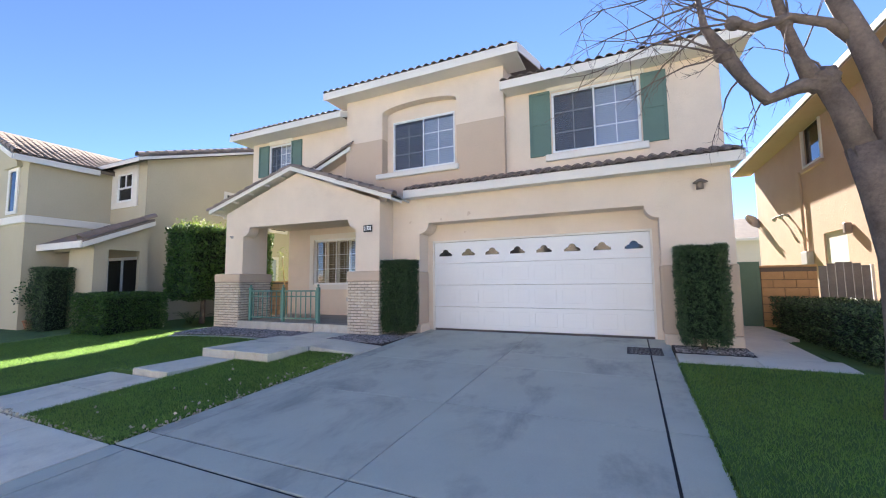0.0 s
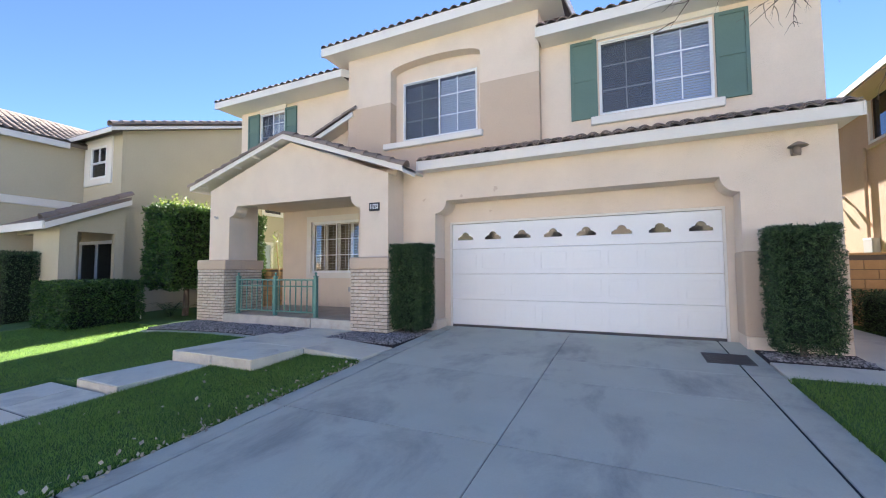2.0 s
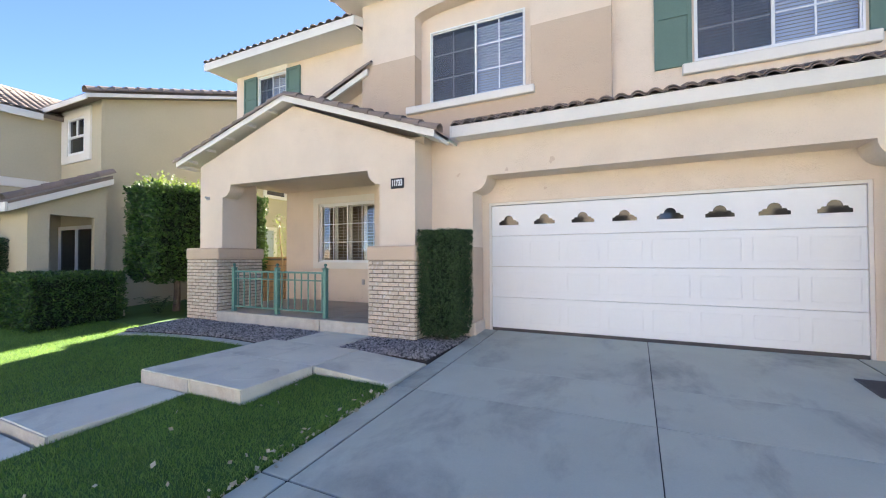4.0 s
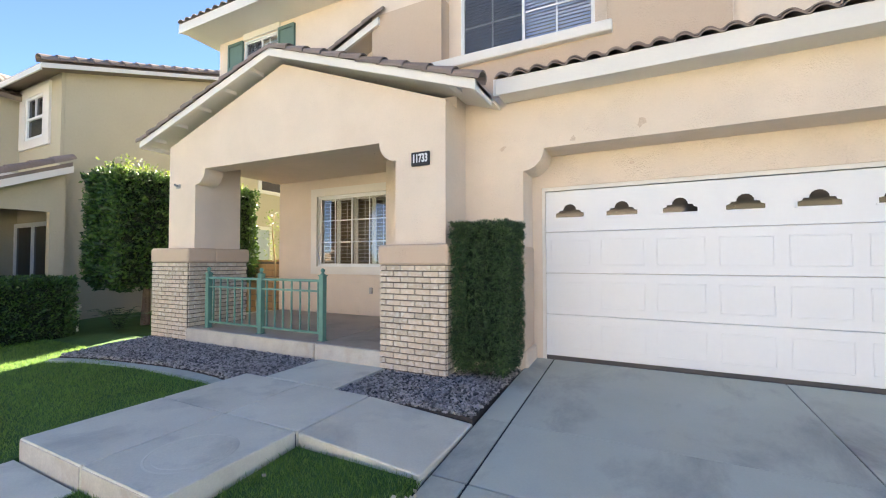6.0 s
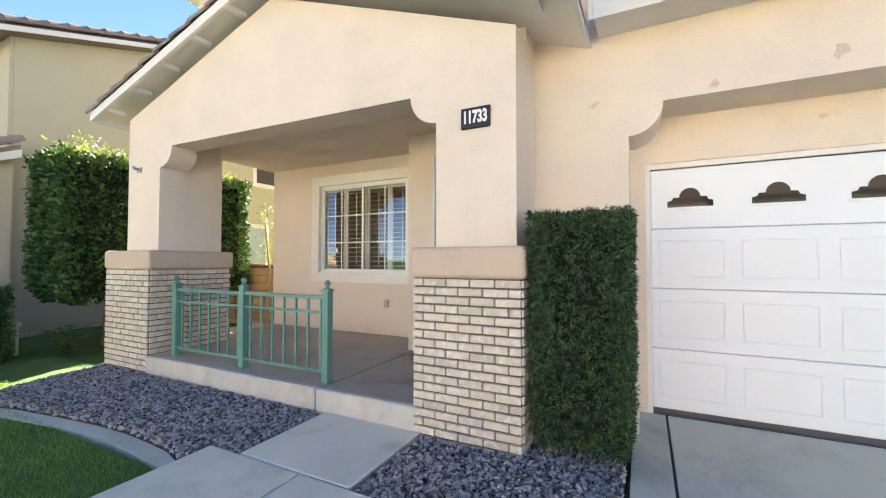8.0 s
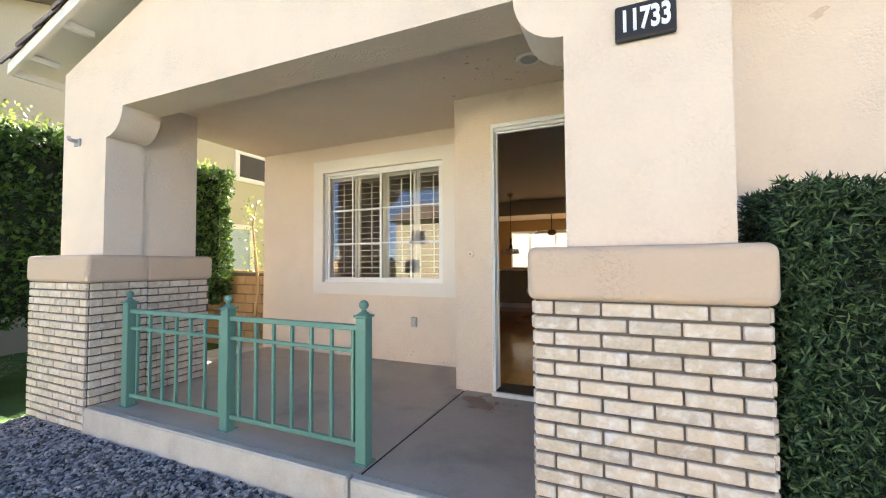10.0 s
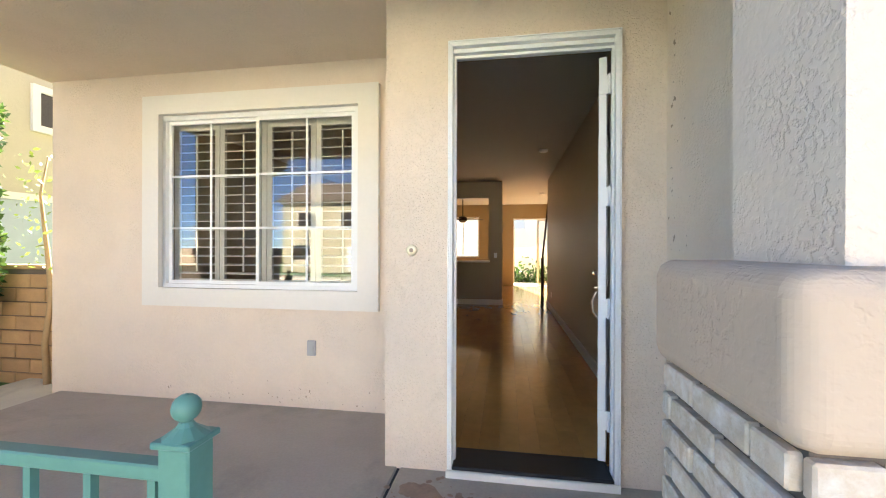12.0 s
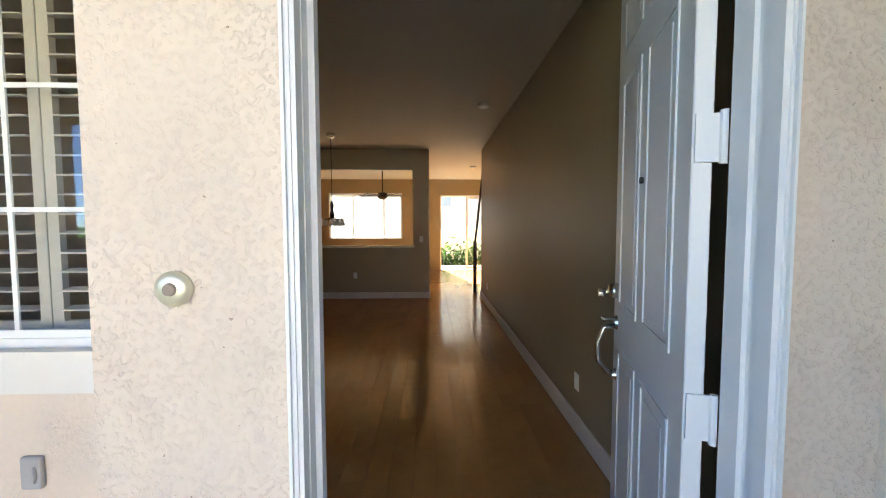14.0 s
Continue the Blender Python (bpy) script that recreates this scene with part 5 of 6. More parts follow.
def grass(name, label, areas, density, seed, height=0.045):
    rng = random.Random(seed)
    vs, fs = [], []
    for x0, x1, y0, y1, lift in areas:
        for _ in range(int((x1 - x0) * (y1 - y0) * density)):
            x, y = rng.uniform(x0, x1), rng.uniform(y0, y1)
            h = height * rng.uniform(0.5, 1.3)
            a = rng.uniform(0, 6.28)
            w = 0.0035
            lx, ly = rng.gauss(0, 0.5) * h, rng.gauss(0, 0.5) * h
            z = gz(y) + lift
            k = len(vs)
            vs += [(x - w * math.cos(a), y - w * math.sin(a), z - 0.01), (x + w * math.cos(a), y + w * math.sin(a), z - 0.01), (x + lx, y + ly, z + h)]
            fs.append((k, k + 1, k + 2))
    return solid(name, (vs, [], fs), GRASS, label, "grass", "stuff")


def turf(x0, x1, y0, y1, lift=0.0):
    bm = slab(x0, x1, y0, y1, None, 0.12, 0, 0)
    for v in bm.verts:
        v.co.z += lift
    return bm


LAWNS = [(-6.5, -4.62, 2.38, 5.15, 0.03), (-5.65, -4.62, 5.15, 6.08, 0.03), (-6.5, -5.68, 5.10, 5.12, 0.03), (-10.2, -8.02, 2.38, 4.0, 0.03), (-10.2, -7.45, 4.0, 6.68, 0.03)]
for a in LAWNS + [(-24, -10.2, 2.38, 7.0, 0.02), (0.64, 12, 2.38, 7.1, 0.03), (-20, -11.0, 7.0, 7.8, 0.0), (2.78, 12.0, 7.1, 13.0, 0.0)]:
    solid("lawn", turf(*a), SOIL, "green lawn on the sloping front yard", "lawn")
grass("grass_front", "short green grass blades on the front lawn", LAWNS[:3] + [(-4.66, -4.585, 2.38, 6.08, 0.015), (-4.66, -4.60, 2.38, 6.08, 0.02), (-6.52, -4.6, 2.345, 2.40, 0.0), (-6.52, -4.6, 2.36, 2.42, 0.02)], 6200, 51, 0.034)
grass("grass_left", "short green grass blades on the side lawn", LAWNS[3:] + [(-14, -10.2, 2.38, 7.0, 0.02)], 3800, 52, 0.036)
grass("grass_right", "short green grass blades beside the driveway", [(0.64, 4.5, 2.38, 7.1, 0.03), (0.60, 0.68, 2.38, 7.1, 0.01)], 3800, 53, 0.036)

# fallen leaves along the lawn edge
rng = random.Random(61)
litter = []
for _ in range(230):
    if rng.random() < 0.86:
        x, y = -4.588 + rng.gauss(0, 0.022), rng.uniform(2.4, 6.0)
    else:
        x, y = rng.uniform(-6.4, -4.7), rng.uniform(2.4, 5.9)
    litter.append(((x, y, gz(y) + (0.014 if x > -4.61 else 0.08)), (0, 0, 0.2)))
for _ in range(170):
    x, y = rng.uniform(-9.8, -4.7), 2.35 + rng.gauss(0, 0.02)
    litter.append(((x, y, gz(y) + 0.014), (0, 0, 0.2)))
PALE = mat("dry pale leaves", (0.50, 0.45, 0.33), 0.8, var=0.2, each=0.25)
tagged(part("leaf_litter", leaves(litter, 0.043, rng, 0.75, 0.2), PALE), "pale dry leaves along the lawn edge", "leaves", kind="stuff")

# gravel beds
def pebbles(areas, per, seed):
    rng = random.Random(seed)
    vs, fs = [], []
    base = [(0, 0, 1), (0.9, 0, 0.25), (0.28, 0.85, 0.25), (-0.73, 0.53, 0.25), (-0.73, -0.53, 0.25), (0.28, -0.85, 0.25), (0.5, 0.5, -0.7), (-0.6, 0.2, -0.7), (0.1, -0.6, -0.7)]
    faces = [(0, 1, 2), (0, 2, 3), (0, 3, 4), (0, 4, 5), (0, 5, 1), (1, 6, 2), (2, 6, 7), (2, 7, 3), (3, 7, 4), (4, 7, 8), (4, 8, 5), (5, 8, 1), (1, 8, 6)]
    for poly, top in areas:
        xs, ys = [p[0] for p in poly], [p[1] for p in poly]
        n = int((max(xs) - min(xs)) * (max(ys) - min(ys)) * per)
        for _ in range(n):
            x, y = rng.uniform(min(xs), max(xs)), rng.uniform(min(ys), max(ys))
            inside = False
            for (xa, ya), (xb, yb) in zip(poly, poly[1:] + poly[:1]):
                if (ya > y) != (yb > y) and x < (xb - xa) * (y - ya) / (yb - ya) + xa:
                    inside = not inside
            if not inside:
                continue
            s = rng.uniform(0.009, 0.023)
            e = Euler((rng.uniform(-0.5, 0.5), rng.uniform(-0.5, 0.5), rng.uniform(0, 6.28)))
            sc = Vector((s * rng.uniform(0.8, 1.4), s * rng.uniform(0.7, 1.0), s * rng.uniform(0.5, 0.9)))
            k = len(vs)
            o = Vector((x, y, top + rng.uniform(-0.010, 0.020)))
            for b in base:
                v = Vector((b[0] * sc.x, b[1] * sc.y, b[2] * sc.z)) * rng.uniform(0.85, 1.15)
                v.rotate(e)
                vs.append(o + v)
            fs += [tuple(k + i for i in f) for f in faces]
    return vs, [], fs


EDGING = [(-7.42, 6.80), (-7.7, 6.85), (-8.0, 6.87), (-8.35, 6.88), (-8.7, 6.86), (-9.05, 6.82), (-9.4, 6.77), (-9.8, 6.71), (-10.2, 6.62), (-10.6, 6.5)]
BED1 = [(-7.12, 7.86), (-7.12, 7.02), (-7.42, 6.95)] + [(x, y + 0.005) for x, y in EDGING] + [(-10.78, 7.0), (-11.0, 7.86)]
BED2 = [(-6.08, 7.02), (-4.62, 7.02), (-4.62, 8.58), (-5.3, 8.58), (-5.3, 7.86), (-6.08, 7.86)]
for poly in (BED1, BED2):
    solid("gravel_bed", prism(poly, "z", 0.2, 0.385), MULCH, "dark soil under the gravel bed", "planting bed")
tagged(part("gravel", pebbles([(BED1, 0.395)], 4600, 71), ROCK), "grey-purple crushed gravel before the porch", "gravel", kind="stuff")
BED3 = [(0.68, 7.95), (1.74, 7.95), (1.74, 8.55), (0.68, 8.55)]
tagged(part("gravel", pebbles([(BED3, 0.41)], 2600, 73), ROCK), "grey-purple crushed gravel under the garage hedge", "gravel", kind="stuff")
tagged(part("gravel", pebbles([(BED2, 0.395)], 4600, 72), ROCK), "grey-purple crushed gravel round the brick column", "gravel", kind="stuff")
edge = prism(EDGING + [(x, y - 0.14) for x, y in EDGING[::-1]], "z", 0.15, 0.37)
bmesh.ops.bevel(edge, geom=[e for e in edge.edges if all(v.co.z > 0.3 for v in e.verts)], offset=0.02, segments=2, affect="EDGES")
solid("gravel_edging", edge, CONC, "curved concrete edging of the gravel bed", "garden edging")

# ---- street tree ----
tree = thing("bare_tree", (2.08, 5.3, 0.25), "pruned street tree with knobbly bare branches", "tree")
part("trunk", tube([(2.32, 5.3, 0.05), (2.29, 5.3, 0.4), (2.31, 5.3, 1.0), (2.31, 5.3, 1.8), (2.22, 5.28, 2.45), (2.13, 5.26, 2.9)], [0.25, 0.17, 0.14, 0.135, 0.14, 0.14], 12), BARK, tree, "", True)
BOUGHS = [
    ([(2.14, 5.26, 2.8), (2.0, 5.24, 3.3), (1.88, 5.22, 3.58), (1.66, 5.2, 3.57), (1.40, 5.18, 3.48), (1.22, 5.15, 3.72), (1.05, 5.1, 4.02), (0.87, 5.05, 4.35), (0.82, 5.0, 4.65)], [0.13, 0.11, 0.105, 0.075, 0.065, 0.06, 0.075, 0.04, 0.025]),
    ([(1.80, 5.22, 3.60), (1.70, 5.2, 3.85), (1.58, 5.15, 4.25), (1.48, 5.1, 4.75), (1.40, 5.0, 5.3)], [0.10, 0.065, 0.052, 0.045, 0.03]),
    ([(2.21, 5.28, 2.35), (2.32, 5.25, 2.85), (2.32, 5.2, 3.3), (2.22, 5.18, 3.7), (2.06, 5.15, 4.2), (1.80, 5.1, 4.9)], [0.13, 0.12, 0.12, 0.11, 0.09, 0.06]),
    ([(2.14, 5.18, 3.95), (1.93, 5.15, 4.15), (1.6, 5.1, 4.28), (1.3, 5.05, 4.22), (1.12, 5.0, 4.3)], [0.09, 0.05, 0.045, 0.045, 0.055]),
    ([(2.26, 5.2, 3.5), (2.55, 5.1, 4.2), (2.9, 5.0, 4.9)], [0.11, 0.09, 0.06]),
]
for pts, rad in BOUGHS:
    part("limb", tube(pts, rad, 8), BARK, tree, "", True)
for kx, ky, kz, kr in ((1.88, 5.22, 3.6, 0.13), (1.05, 5.1, 4.03, 0.095), (1.12, 5.0, 4.3, 0.075), (1.58, 5.15, 4.25, 0.07)):
    kb = bmesh.new()
    bmesh.ops.create_icosphere(kb, subdivisions=3, radius=kr)
    for v in kb.verts:
        v.co *= 1 + 0.35 * noise.noise(v.co * 14)
        v.co += Vector((kx, ky, kz))
    part("pruning_knob", kb, BARK, tree, "", True)
rng = random.Random(81)


def twig(start, way, ln, r, depth, bm):
    pts = [Vector(start)]
    d = Vector(way).normalized()
    for k in range(6):
        d = (d + Vector((rng.gauss(0, 0.16), rng.gauss(0, 0.16), rng.gauss(0, 0.16) - 0.03))).normalized()
        pts.append(pts[-1] + d * ln / 6)
    tube(pts, [r * (1 - 0.14 * k) for k in range(7)], 4, bm)
    if depth:
        for k in range(3 if depth > 1 else 4):
            i = rng.randint(2, 6)
            twig(pts[i], d + Vector((rng.uniform(-1, 1), rng.uniform(-0.6, 0.6), rng.uniform(-0.9, 0.7))), ln * rng.uniform(0.3, 0.55), r * 0.5, depth - 1, bm)


tw = bmesh.new()
for s, w, ln in (((0.85, 5.05, 4.35), (-1, -0.1, 0.05), 1.5), ((1.02, 5.1, 4.02), (-1, 0, 0.15), 1.3), ((0.80, 5.0, 4.6), (-1, 0.2, -0.1), 1.4), ((1.12, 5.0, 4.3), (-0.8, 0.3, 0.4), 1.1), ((1.18, 5.15, 3.75), (-0.6, 0.2, -0.3), 0.7), ((1.45, 5.1, 4.7), (-1, 0, 0.3), 1.3), ((1.40, 5.0, 5.2), (-1, 0, 0.1), 1.6), ((1.37, 5.18, 3.5), (-0.3, 0, -0.8), 0.5), ((1.6, 5.1, 4.28), (0.2, 0, 1), 0.8), ((2.8, 5, 4.9), (0.4, 0, 1), 1.2), ((0.87, 5.05, 4.35), (-0.8, 0.3, -0.25), 1.0), ((1.05, 5.1, 4.05), (-0.9, -0.3, 0.35), 1.4), ((1.05, 5.1, 4.05), (-0.3, 0.1, 0.9), 0.9), ((1.48, 5.1, 4.75), (-0.8, 0.3, -0.1), 1.2), ((1.3, 5.05, 4.22), (-0.6, 0, -0.5), 0.7), ((1.22, 5.15, 3.72), (0.1, 0, -0.9), 0.45), ((1.7, 5.2, 3.9), (0.5, 0, 0.8), 0.7), ((2.3, 5.1, 4.4), (-0.7, 0, 0.5), 0.9), ((1.12, 5.0, 4.3), (-1, 0.1, 0.0), 1.6), ((1.12, 5.0, 4.3), (-0.4, 0.2, 0.9), 1.0), ((1.05, 5.1, 4.05), (-1, 0.2, -0.25), 1.2), ((0.82, 5.0, 4.65), (-1, 0, 0.35), 1.5), ((0.82, 5.0, 4.65), (-0.2, 0, 1), 1.0), ((1.6, 5.1, 4.28), (-0.1, 0.2, -1), 0.6), ((1.88, 5.2, 3.66), (0.1, 0.1, 1), 0.8), ((1.55, 5.15, 4.3), (-1, -0.2, 0.4), 1.1), ((1.42, 5.0, 5.2), (-0.9, 0.1, -0.3), 1.5), ((2.2, 5.1, 5.0), (-1, 0, 0.0), 1.6)):
    twig(s, w, ln, 0.013, 2, tw)
tagw = part("twig", tw, BARK, tree, "thin bare drooping twigs")
tagw["kind"] = "stuff"

# ---- neighbouring house on the lawn side ----
nb = thing("neighbour_house", (-17, 8, 0.2), "two-storey olive beige stucco house with tiled roofs", "house")
part("wall", box(-15.05, -14.9, 8.0, 8.05, 0.1, 1.0), NB_WALL, nb)
part("wall", prism([(8.06, 0.1), (8.06, 5.95), (14.0, 7.95), (20, 5.95), (20, 0.1)], "x", -15.05, -14.9), NB_WALL, nb)
part("wall", wall(-17.2, -14.9, 0.1, 5.95, [(-16.75, -15.55, 4.45, 5.75)], "y", 8.0, 8.06 - 0.005), NB_WALL, nb)
part("wall", box(-17.2, -17.05, 5.9, 8.0, 0.1, 5.8), NB_WALL, nb)
part("wall", prism([(-21.5, 0.1), (-17.05, 0.1), (-17.05, 5.75), (-19.3, 6.75), (-21.5, 5.75)], "y", 5.75, 5.9), NB_WALL, nb)
part("belt_course", box(-21.5, -17.0, 5.68, 5.75, 3.62, 3.86, 0.02), TRIM, nb)
part("belt_course", box(-17.05, -16.98, 5.7, 8.0, 3.62, 3.86, 0.02), TRIM, nb)
nw = part("window", wall(-16.95, -15.38, 4.38, 5.85, [(-16.62, -15.68, 4.58, 5.62)], "y", 7.95, 7.999), TRIM, nb, "white trimmed small window")
part("pane", box(-16.62, -15.68, 8.01, 8.02, 4.58, 5.62), DARKGLASS, nw)
part("sash", wall(-16.64, -15.66, 4.56, 5.64, [(-16.55, -15.75, 4.65, 5.06), (-16.55, -15.75, 5.12, 5.56)], "y", 7.97, 8.008), ALU, nw)
part("glazing_bar", box(-16.17, -16.13, 7.98, 8.008, 5.06, 5.56), ALU, nw)
for (ya, yb, za, zb) in ((13.25, 14.1, 4.12, 4.72), (12.6, 13.6, 1.6, 2.75), (11.0, 11.8, 4.4, 5.3)):
    sw = part("window", wall(ya - 0.12, yb + 0.12, za - 0.12, zb + 0.12, [(ya, yb, za, zb)], "x", -14.9, -14.84), TRIM, nb, "white trimmed side window")
    part("pane", box(-14.895, -14.885, ya, yb, za, zb), BLIND if za < 3 else DARKGLASS, sw)
nr = part("roof", prism([(7.55, 5.78), (14.0, 7.98), (20.4, 5.78), (20.4, 5.9), (14.0, 8.1), (7.55, 5.9)], "x", -24, -14.55), TILE_RED, nb, "tan curved tile roof")
part("eave_board", box(-17.5, -14.55, 7.52, 7.55, 5.73, 5.86), TRIM, nr)
part("rake_board", prism([(7.52, 5.76), (14.0, 7.95), (14.0, 8.03), (7.52, 5.86)], "x", -14.54, -14.5), TRIM, nr)
part("roof", prism([(-21.9, 5.55), (-19.3, 6.80), (-16.8, 5.58), (-16.8, 5.70), (-19.3, 6.95), (-21.9, 5.68)], "y", 5.3, 11.5), TILE_RED, nb, "tan curved tile gable roof")
part("rake_board", prism([(-21.9, 5.48), (-19.3, 6.72), (-16.8, 5.5), (-16.8, 5.66), (-19.3, 6.9), (-21.9, 5.64)], "y", 5.26, 5.3), TRIM, nb)
part("eave_board", box(-16.81, -16.77, 5.3, 7.5, 5.50, 5.68), TRIM, nb)
for k in range(22):
    piece("roof_tile", RAKE_ME, nb, pose(-14.57, 7.5 + 0.3 * k, 5.93 + 0.1023 * k, 0, -17, 90) @ Matrix.Diagonal((1, 1.25, 1.25, 1)))
for k in range(9):
    piece("roof_tile", RAKE_ME, nb, pose(-16.7 - 0.3 * k, 5.36, 5.73 + 0.14 * k, 0, -25, 180))
TAN_ME = tile_mesh("tan_tile", 0.205, 0.40, 0.036, 0.014)
TAN_ME.materials.clear()
TAN_ME.materials.append(TILE_RED)
rg = random.Random(17)
for r in range(8):
    for k in range(30):
        piece("roof_tile", TAN_ME, nb, pose(-16.78 - 0.345 * r * 0.9, 5.40 + 0.203 * k, 5.73 + 0.1625 * r * 0.9 + rg.uniform(-0.006, 0.006), 24, 0, 90))

# its porch
part("porch_wall", wall(-19.5, -14.6, 0.1, 2.95, [(-18.4, -16.05, 0.0, 2.72)], "y", 6.5, 6.75), NB_WALL, nb)
part("porch_wall", wall(6.75, 8.0, 0.1, 3.1, [(6.88, 7.75, 1.0, 2.75)], "x", -14.75, -14.6), NB_WALL, nb)
part("porch_gable", prism([(6.45, 2.9), (8.0, 2.9), (8.0, 3.64), (6.45, 2.93)], "x", -14.752, -14.598), NB_WALL, nb)
part("porch_wall_base", box(-19.52, -16.05, 6.46, 6.78, 0.1, 1.05), BAND, nb)
part("porch_roof", prism([(6.1, 2.95), (8.02, 3.85), (8.02, 3.7), (6.1, 2.82)], "x", -19.7, -14.35), TILE, nb, "low grey tiled porch roof")
part("porch_eave_board", box(-19.7, -14.35, 6.06, 6.1, 2.74, 2.94), TRIM, nb)
part("porch_rake_board", prism([(6.1, 2.74), (8.02, 3.62), (8.02, 3.76), (6.1, 2.9)], "x", -14.34, -14.30), TRIM, nb)
for k in range(6):
    piece("roof_tile", RAKE_ME, nb, pose(-14.4, 6.05 + 0.33 * k, 3.0 + 0.155 * k, 0, -25, 90) @ Matrix.Diagonal((1, 1.3, 1.3, 1)))
pd = part("patio_window", wall(-17.0, -15.0, 0.5, 2.6, [(-16.9, -16.05, 0.6, 2.5), (-15.95, -15.1, 0.6, 2.5)], "y", 7.93, 7.99), ALU, nb, "white sliding patio window")
part("pane", box(-16.9, -15.1, 7.96, 7.965, 0.6, 2.5), DARKGLASS, pd)
pot = thing("potted_shrub", (-17.0, 6.1, 0.2), "small leafy shrub in a terracotta pot", "potted plant")
part("pot", lathe(-17.0, 6.1, [(0.16, 0.2), (0.24, 0.52), (0.26, 0.54), (0.26, 0.58), (0.22, 0.58)], 16), TERRA, pot)
part("stem", tube([(-17.0, 6.1, 0.55), (-17.02, 6.1, 0.9), (-16.98, 6.1, 1.25)], [0.03, 0.025, 0.015], 6), BARK, pot)
rng = random.Random(91)
ob = part("leaves", leaves([((-17 + rng.gauss(0, 0.2), 6.1 + rng.gauss(0, 0.2), 1.35 + rng.gauss(0, 0.2)), (0, 0, 0.5)) for _ in range(500)], 0.1, rng, 0.5), HEDGE, pot)
ob["kind"] = "stuff"

# block garden wall between the houses, with a vine
def block_wall(name, label, x0, x1, y, z0, z1, bl=0.4, bh=0.16):
    t = thing(name, ((x0 + x1) / 2, y, z0), label, "wall", kind="structure")
    part("core", box(x0, x1, y + 0.01, y + 0.14, z0, z1 - 0.03), MORTAR, t)
    me = bpy.data.meshes.new("block")
    bm = box(-bl / 2 + 0.006, bl / 2 - 0.006, -0.012, 0.03, -bh / 2 + 0.006, bh / 2 - 0.006, 0.006)
    bmesh.ops.recalc_face_normals(bm, faces=bm.faces)
    bm.to_mesh(me)
    bm.free()
    me.materials.append(BLOCK)
    rg = random.Random(7)
    j = 0
    while z0 + (j + 1) * bh < z1 - 0.03:
        u = x0 - (bl / 2 if j % 2 else 0)
        while u < x1 - 0.02:
            a, b = max(u, x0), min(u + bl, x1)
            if b - a > 0.05:
                piece("block", me, t, pose((a + b) / 2, y + rg.uniform(-0.003, 0.003), z0 + (j + 0.5) * bh) @ Matrix.Diagonal(((b - a) / bl, 1, 1, 1)))
            u += bl
        j += 1
    part("coping", box(x0 - 0.01, x1 + 0.01, y - 0.02, y + 0.16, z1 - 0.05, z1, 0.008), BLOCK, t)
    return t


block_wall("wall_block_left", "tan block garden wall between the houses", -14.85, -10.7, 11.0, 0.35, 1.73)
block_wall("wall_block_right", "tan block garden wall beside the gate", 2.94, 4.02, 12.4, 0.4, 1.95, 0.45, 0.2)
vine = thing("vine", (-11.4, 10.85, 0.45), "thin twisted vine trunk with yellow-green leaves", "vine")
part("trunk", tube([(-11.42, 10.85, 0.4), (-11.47, 10.86, 0.9), (-11.36, 10.84, 1.4), (-11.43, 10.85, 1.9), (-11.52, 10.85, 2.5), (-11.42, 10.85, 2.9)], [0.035, 0.03, 0.028, 0.022, 0.014, 0.006], 7), LIMEBARK, vine, "", True)
rng = random.Random(95)
ob = part("leaves", leaves([((-11.5 + rng.gauss(0, 0.17), 10.85 + rng.gauss(0, 0.1), rng.uniform(1.7, 2.95)), (0, 0, 0.3)) for _ in range(130)], 0.06, rng, 0.5), PALELEAF, vine)
ob["kind"] = "stuff"

# ---- gates and the house on the garage side ----
gate = thing("side_gate", (2.3, 12.4, 0.4), "flat green painted metal side gate", "gate")
part("gate_frame", wall(1.74, 2.92, 0.45, 2.05, [(1.80, 2.86, 0.52, 1.98)], "y", 12.38, 12.42), GATEGREEN, gate)
part("panel", box(1.80, 2.86, 12.39, 12.41, 0.52, 1.98), GATEGREEN, gate)
wg = thing("wood_gate", (4.9, 12.4, 0.4), "grey weathered wooden gate with an arched top", "gate")
for k in range(6):
    a = 4.04 + 0.15 * k
    top = 1.88 + 0.12 * math.sin(math.pi * (k + 0.5) / 6)
    part("board", box(a, a + 0.145, 12.36, 12.385, 0.45, top, 0.004), FENCE, wg)
part("post", box(4.945, 4.995, 12.34, 12.42, 0.4, 1.93), TRIM, wg, "white gate post")
rh = thing("neighbour_house", (7, 12, 0.3), "orange-tan stucco house with sunlit side wall", "house")
part("wall", wall(7.2, 18.8, 0.2, 5.85, [(12.95, 14.1, 4.65, 5.72), (12.1, 13.3, 0.6, 2.75)], "x", 4.5, 4.65), RH_WALL, rh)
part("wall", box(4.65, 12, 7.2, 7.35, 0.2, 5.85), RH_WALL, rh)
part("wall", box(4.65, 12, 18.65, 18.8, 0.2, 5.85), RH_WALL, rh)
part("roof", prism([(3.9, 5.72), (9, 7.6), (14, 5.72), (14, 5.85), (9, 7.75), (3.9, 5.85)], "y", 6.7, 19.3), TILE_RED, rh)
part("eave_board", box(3.87, 3.9, 6.7, 19.3, 5.73, 5.86), TRIM, rh)
part("soffit", box(3.9, 4.5, 6.72, 19.28, 5.68, 5.71), RH_WALL, rh)
rw = part("window", wall(12.9, 14.15, 4.6, 5.77, [(12.98, 14.07, 4.68, 5.69)], "x", 4.46, 4.52), TRIM, rh)
part("pane", box(4.56, 4.57, 12.95, 14.1, 4.65, 5.72), DARKGLASS, rw)
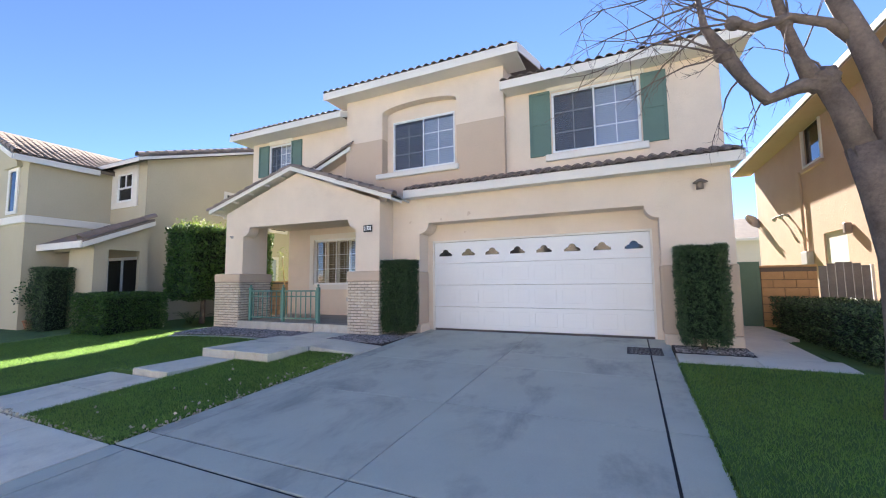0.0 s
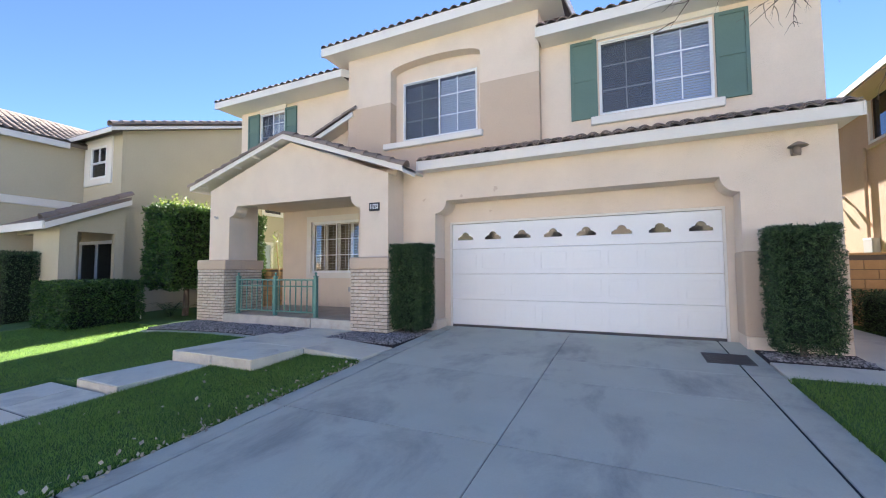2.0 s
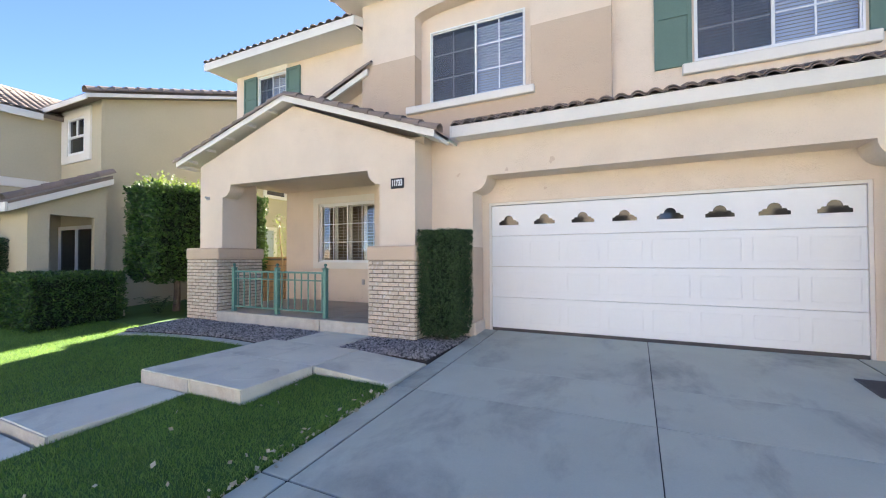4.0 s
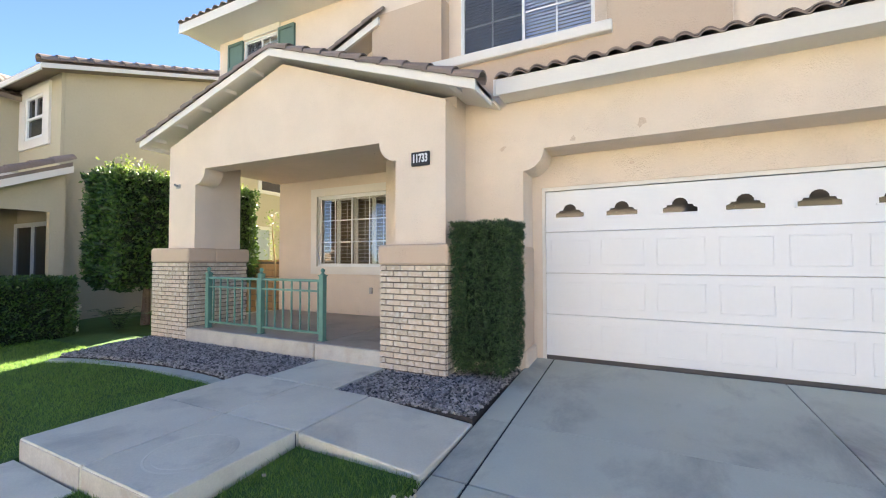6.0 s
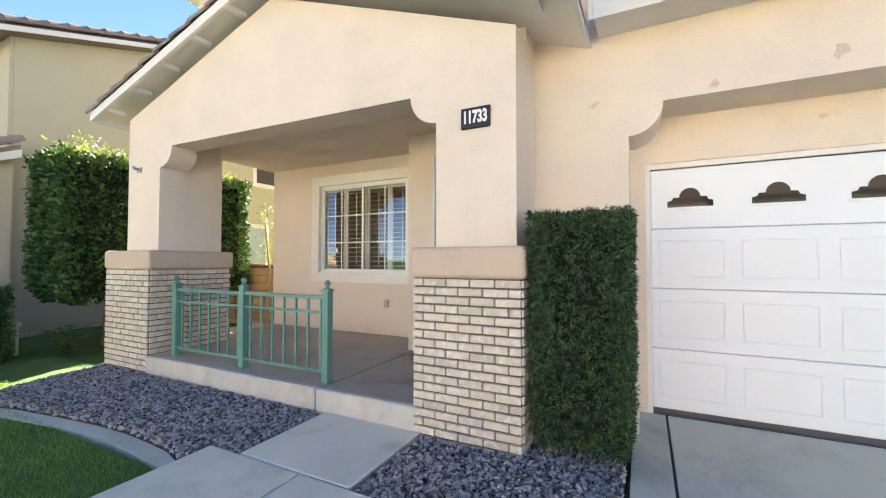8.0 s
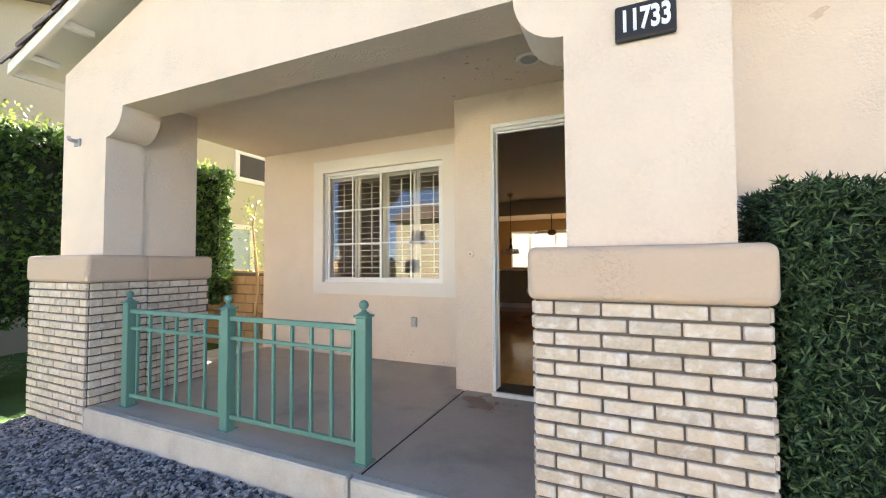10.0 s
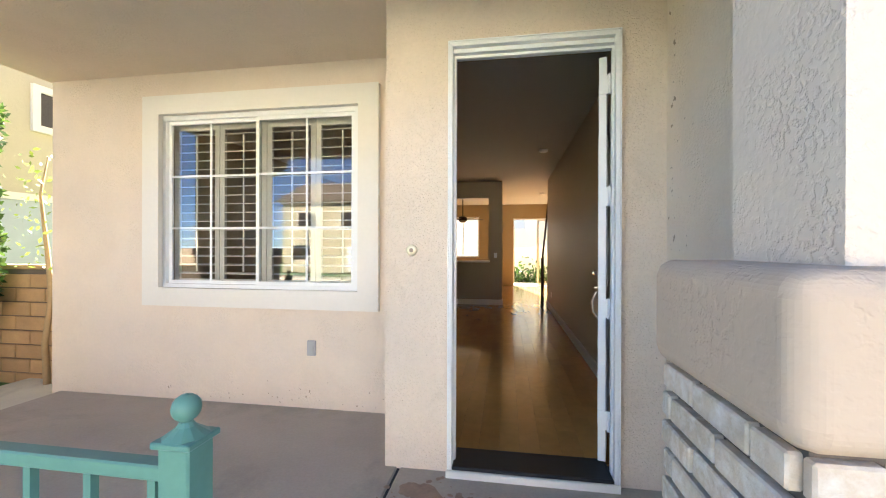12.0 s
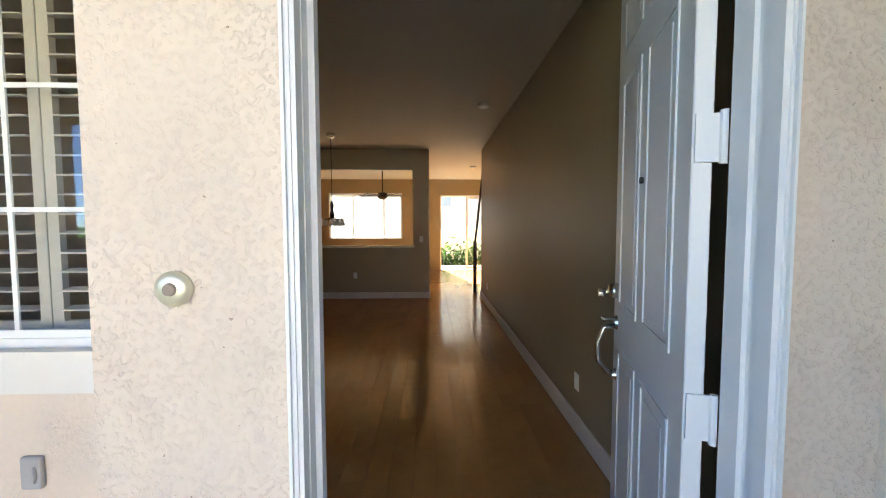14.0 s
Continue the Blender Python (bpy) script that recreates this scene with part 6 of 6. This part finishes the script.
part("sill", box(4.42, 4.5, 12.85, 14.2, 4.5, 4.6, 0.01), RH_WALL, rw)
part("door", box(4.54, 4.58, 12.1, 13.3, 0.6, 2.75), YARDWALL, rh, "pale tan side door")
lamp = part("wall_lamp", box(4.36, 4.49, 11.8, 11.92, 2.6, 2.85, 0.02), BROWNLAMP, rh)
part("pipe", tube([(4.45, 14.35, 0.5), (4.45, 14.35, 4.6)], 0.035, 8), RH_WALL, rh)
part("meter_box", box(4.35, 4.5, 14.0, 14.4, 2.0, 2.35, 0.01), GREY, rh)
for fy in (15.6, 16.2):
    fl = part("flood_light", tube([(4.5, fy, 3.55), (4.38, fy, 3.6), (4.28, fy - 0.05, 3.5)], [0.05, 0.025, 0.07], 10), GREY, rh, "small pale flood light")
dish = part("satellite_dish", lathe(0, 0, [(0.02, 0.0), (0.18, 0.03), (0.30, 0.09), (0.31, 0.09), (0.19, 0.02), (0.03, -0.02)], 18), GREY, rh, "grey satellite dish")
dish.matrix_basis = pose(4.25, 18.6, 3.75, 60, 0, 35)
part("dish_arm", tube([(4.52, 18.6, 3.5), (4.3, 18.6, 3.65), (4.05, 18.35, 4.0)], 0.02, 6), GREY, rh)
# it stands a little larger and further back than its plan numbers
rh.location, rh.scale = (7.837, 13.430, 0.143), (1.12, 1.12, 1.12)

# ---- houses across the street, seen in the window reflections ----
def far_house(x, label, m, seed):
    rg = random.Random(seed)
    t = thing("house_opposite", (x, -19, -0.1), label, "house", "houses across the street")
    holes = [(x - 4.5, x - 2.8, 3.6, 5.0), (x + 2.2, x + 3.9, 3.6, 5.0), (x - 0.6, x + 0.6, 3.6, 5.0), (x - 5.0, x - 3.4, 0.9, 2.2)]
    part("wall", wall(x - 6, x + 6, -0.2, 6.0, holes, "y", -19.2, -19.0), m, t)
    for h in holes:
        w = part("window", wall(h[0] - 0.1, h[1] + 0.1, h[2] - 0.1, h[3] + 0.1, [h], "y", -19.0, -18.95), TRIM, t)
        part("pane", box(h[0], h[1], -19.12, -19.1, h[2], h[3]), DARKGLASS, w)
    part("garage_door", box(x, x + 4.8, -19.0, -18.93, -0.1, 2.1), DOORWHITE, t)
    part("roof", prism([(-18.4, 5.95), (-24, 8.4), (-30, 5.95)], "x", x - 6.5, x + 6.5), TILE_RED, t)
    part("wall", box(x - 6, x - 5.8, -29, -19.2, -0.2, 6.0), m, t)
    part("wall", box(x + 5.8, x + 6, -29, -19.2, -0.2, 6.0), m, t)
    return t


far_house(-20, "pale cream stucco house across the street", NB_WALL, 1)
far_house(-6.5, "white stucco house across the street", STUCCO, 2)
far_house(7, "cream stucco house across the street", NB_WALL, 3)
far_house(20.5, "pale stucco house across the street", STUCCO, 4)
solid("pavement_opposite", box(-60, 60, -13.0, -11.0, -0.3, -0.08, 0.01), CONC2, "concrete pavement across the street", "pavement")
solid("drive_opposite", box(-7, -1, -19, -13.0, -0.3, -0.075), CONC2, "concrete driveway across the street", "driveway")
solid("drive_opposite", box(6.5, 12.5, -19, -13.0, -0.3, -0.075), CONC2, "concrete driveway across the street", "driveway")

# flowering strip by the back wall
rng = random.Random(99)
sp = [((rng.uniform(-9, -3.5), 24.0 + rng.gauss(0, 0.25), 0.5 + abs(rng.gauss(0, 0.35))), (0, -0.3, 0.6)) for _ in range(2600)]
tagged(part("garden_shrubs", leaves(sp, 0.16, rng, 0.45), HEDGE2), "green shrubs along the back garden wall", "shrubs", kind="stuff")

# neighbour's narrow front window
fw = part("window", wall(-18.35, -17.62, 3.95, 5.45, [(-18.2, -17.77, 4.05, 5.35)], "y", 5.70, 5.748), TRIM, nb, "narrow white front window")
part("pane", box(-18.2, -17.77, 5.725, 5.735, 4.05, 5.35), DARKGLASS, fw)
part("arched_head", prism([(-18.5, 5.45), (-17.5, 5.45), (-17.5, 5.6)] + [(-18.0 + 0.42 * math.cos(a), 5.62 + 0.3 * math.sin(a)) for a in [math.pi * k / 8 for k in range(9)]] + [(-18.5, 5.6)], "y", 5.62, 5.748), NB_WALL, nb)

# distant house beyond the side gate
dh = thing("distant_house", (4, 36, 0.4), "distant pale house with a pinkish tile roof", "house")
part("wall", box(-1, 9, 36, 44, 0.3, 4.6), YARDWALL, dh)
part("roof", prism([(35.4, 4.55), (40, 6.6), (44.6, 4.55)], "x", -1.5, 9.5), TILE_RED, dh)
part("eave_board", box(-1.5, 9.5, 35.36, 35.4, 4.4, 4.6), TRIM, dh)

# low plants and a standpipe in the neighbour's bed
rng = random.Random(103)
for fx_, fy_ in ((-12.2, 7.95), (-11.6, 8.6)):
    fern = thing("sago_plant", (fx_, fy_, 0.36), "low dark sago plant under the tall hedge", "plant")
    for k in range(16):
        a = 2 * math.pi * k / 16 + rng.uniform(-0.15, 0.15)
        r = rng.uniform(0.35, 0.5)
        h = rng.uniform(0.25, 0.45)
        pts = [(fx_ + r * t * math.cos(a), fy_ + r * t * math.sin(a), 0.42 + h * math.sin(t * 2.0)) for t in (0.0, 0.33, 0.66, 1.0)]
        fr_ = tube(pts, [0.006, 0.005, 0.004, 0.002], 4)
        for i in range(3):
            p, q = Vector(pts[i]), Vector(pts[i + 1])
            side = Vector((-math.sin(a), math.cos(a), 0))
            for m_ in range(4):
                b0 = p.lerp(q, m_ / 4)
                for sg in (-1, 1):
                    v1, v2, v3 = fr_.verts.new(b0), fr_.verts.new(b0 + (q - p).normalized() * 0.02), fr_.verts.new(b0 + side * sg * 0.11 + (q - p).normalized() * 0.05)
                    fr_.faces.new((v1, v2, v3))
        part("frond", fr_, HEDGE, fern)
pipe = thing("standpipe", (-12.9, 7.6, 0.3), "thin brass garden standpipe with a tap", "standpipe")
part("riser", tube([(-12.9, 7.6, 0.3), (-12.9, 7.6, 0.85), (-12.98, 7.6, 0.87)], 0.02, 8), BRASS, pipe)
part("tap", tube([(-12.82, 7.6, 0.84), (-13.0, 7.6, 0.84)], 0.028, 8), BRASS, pipe)
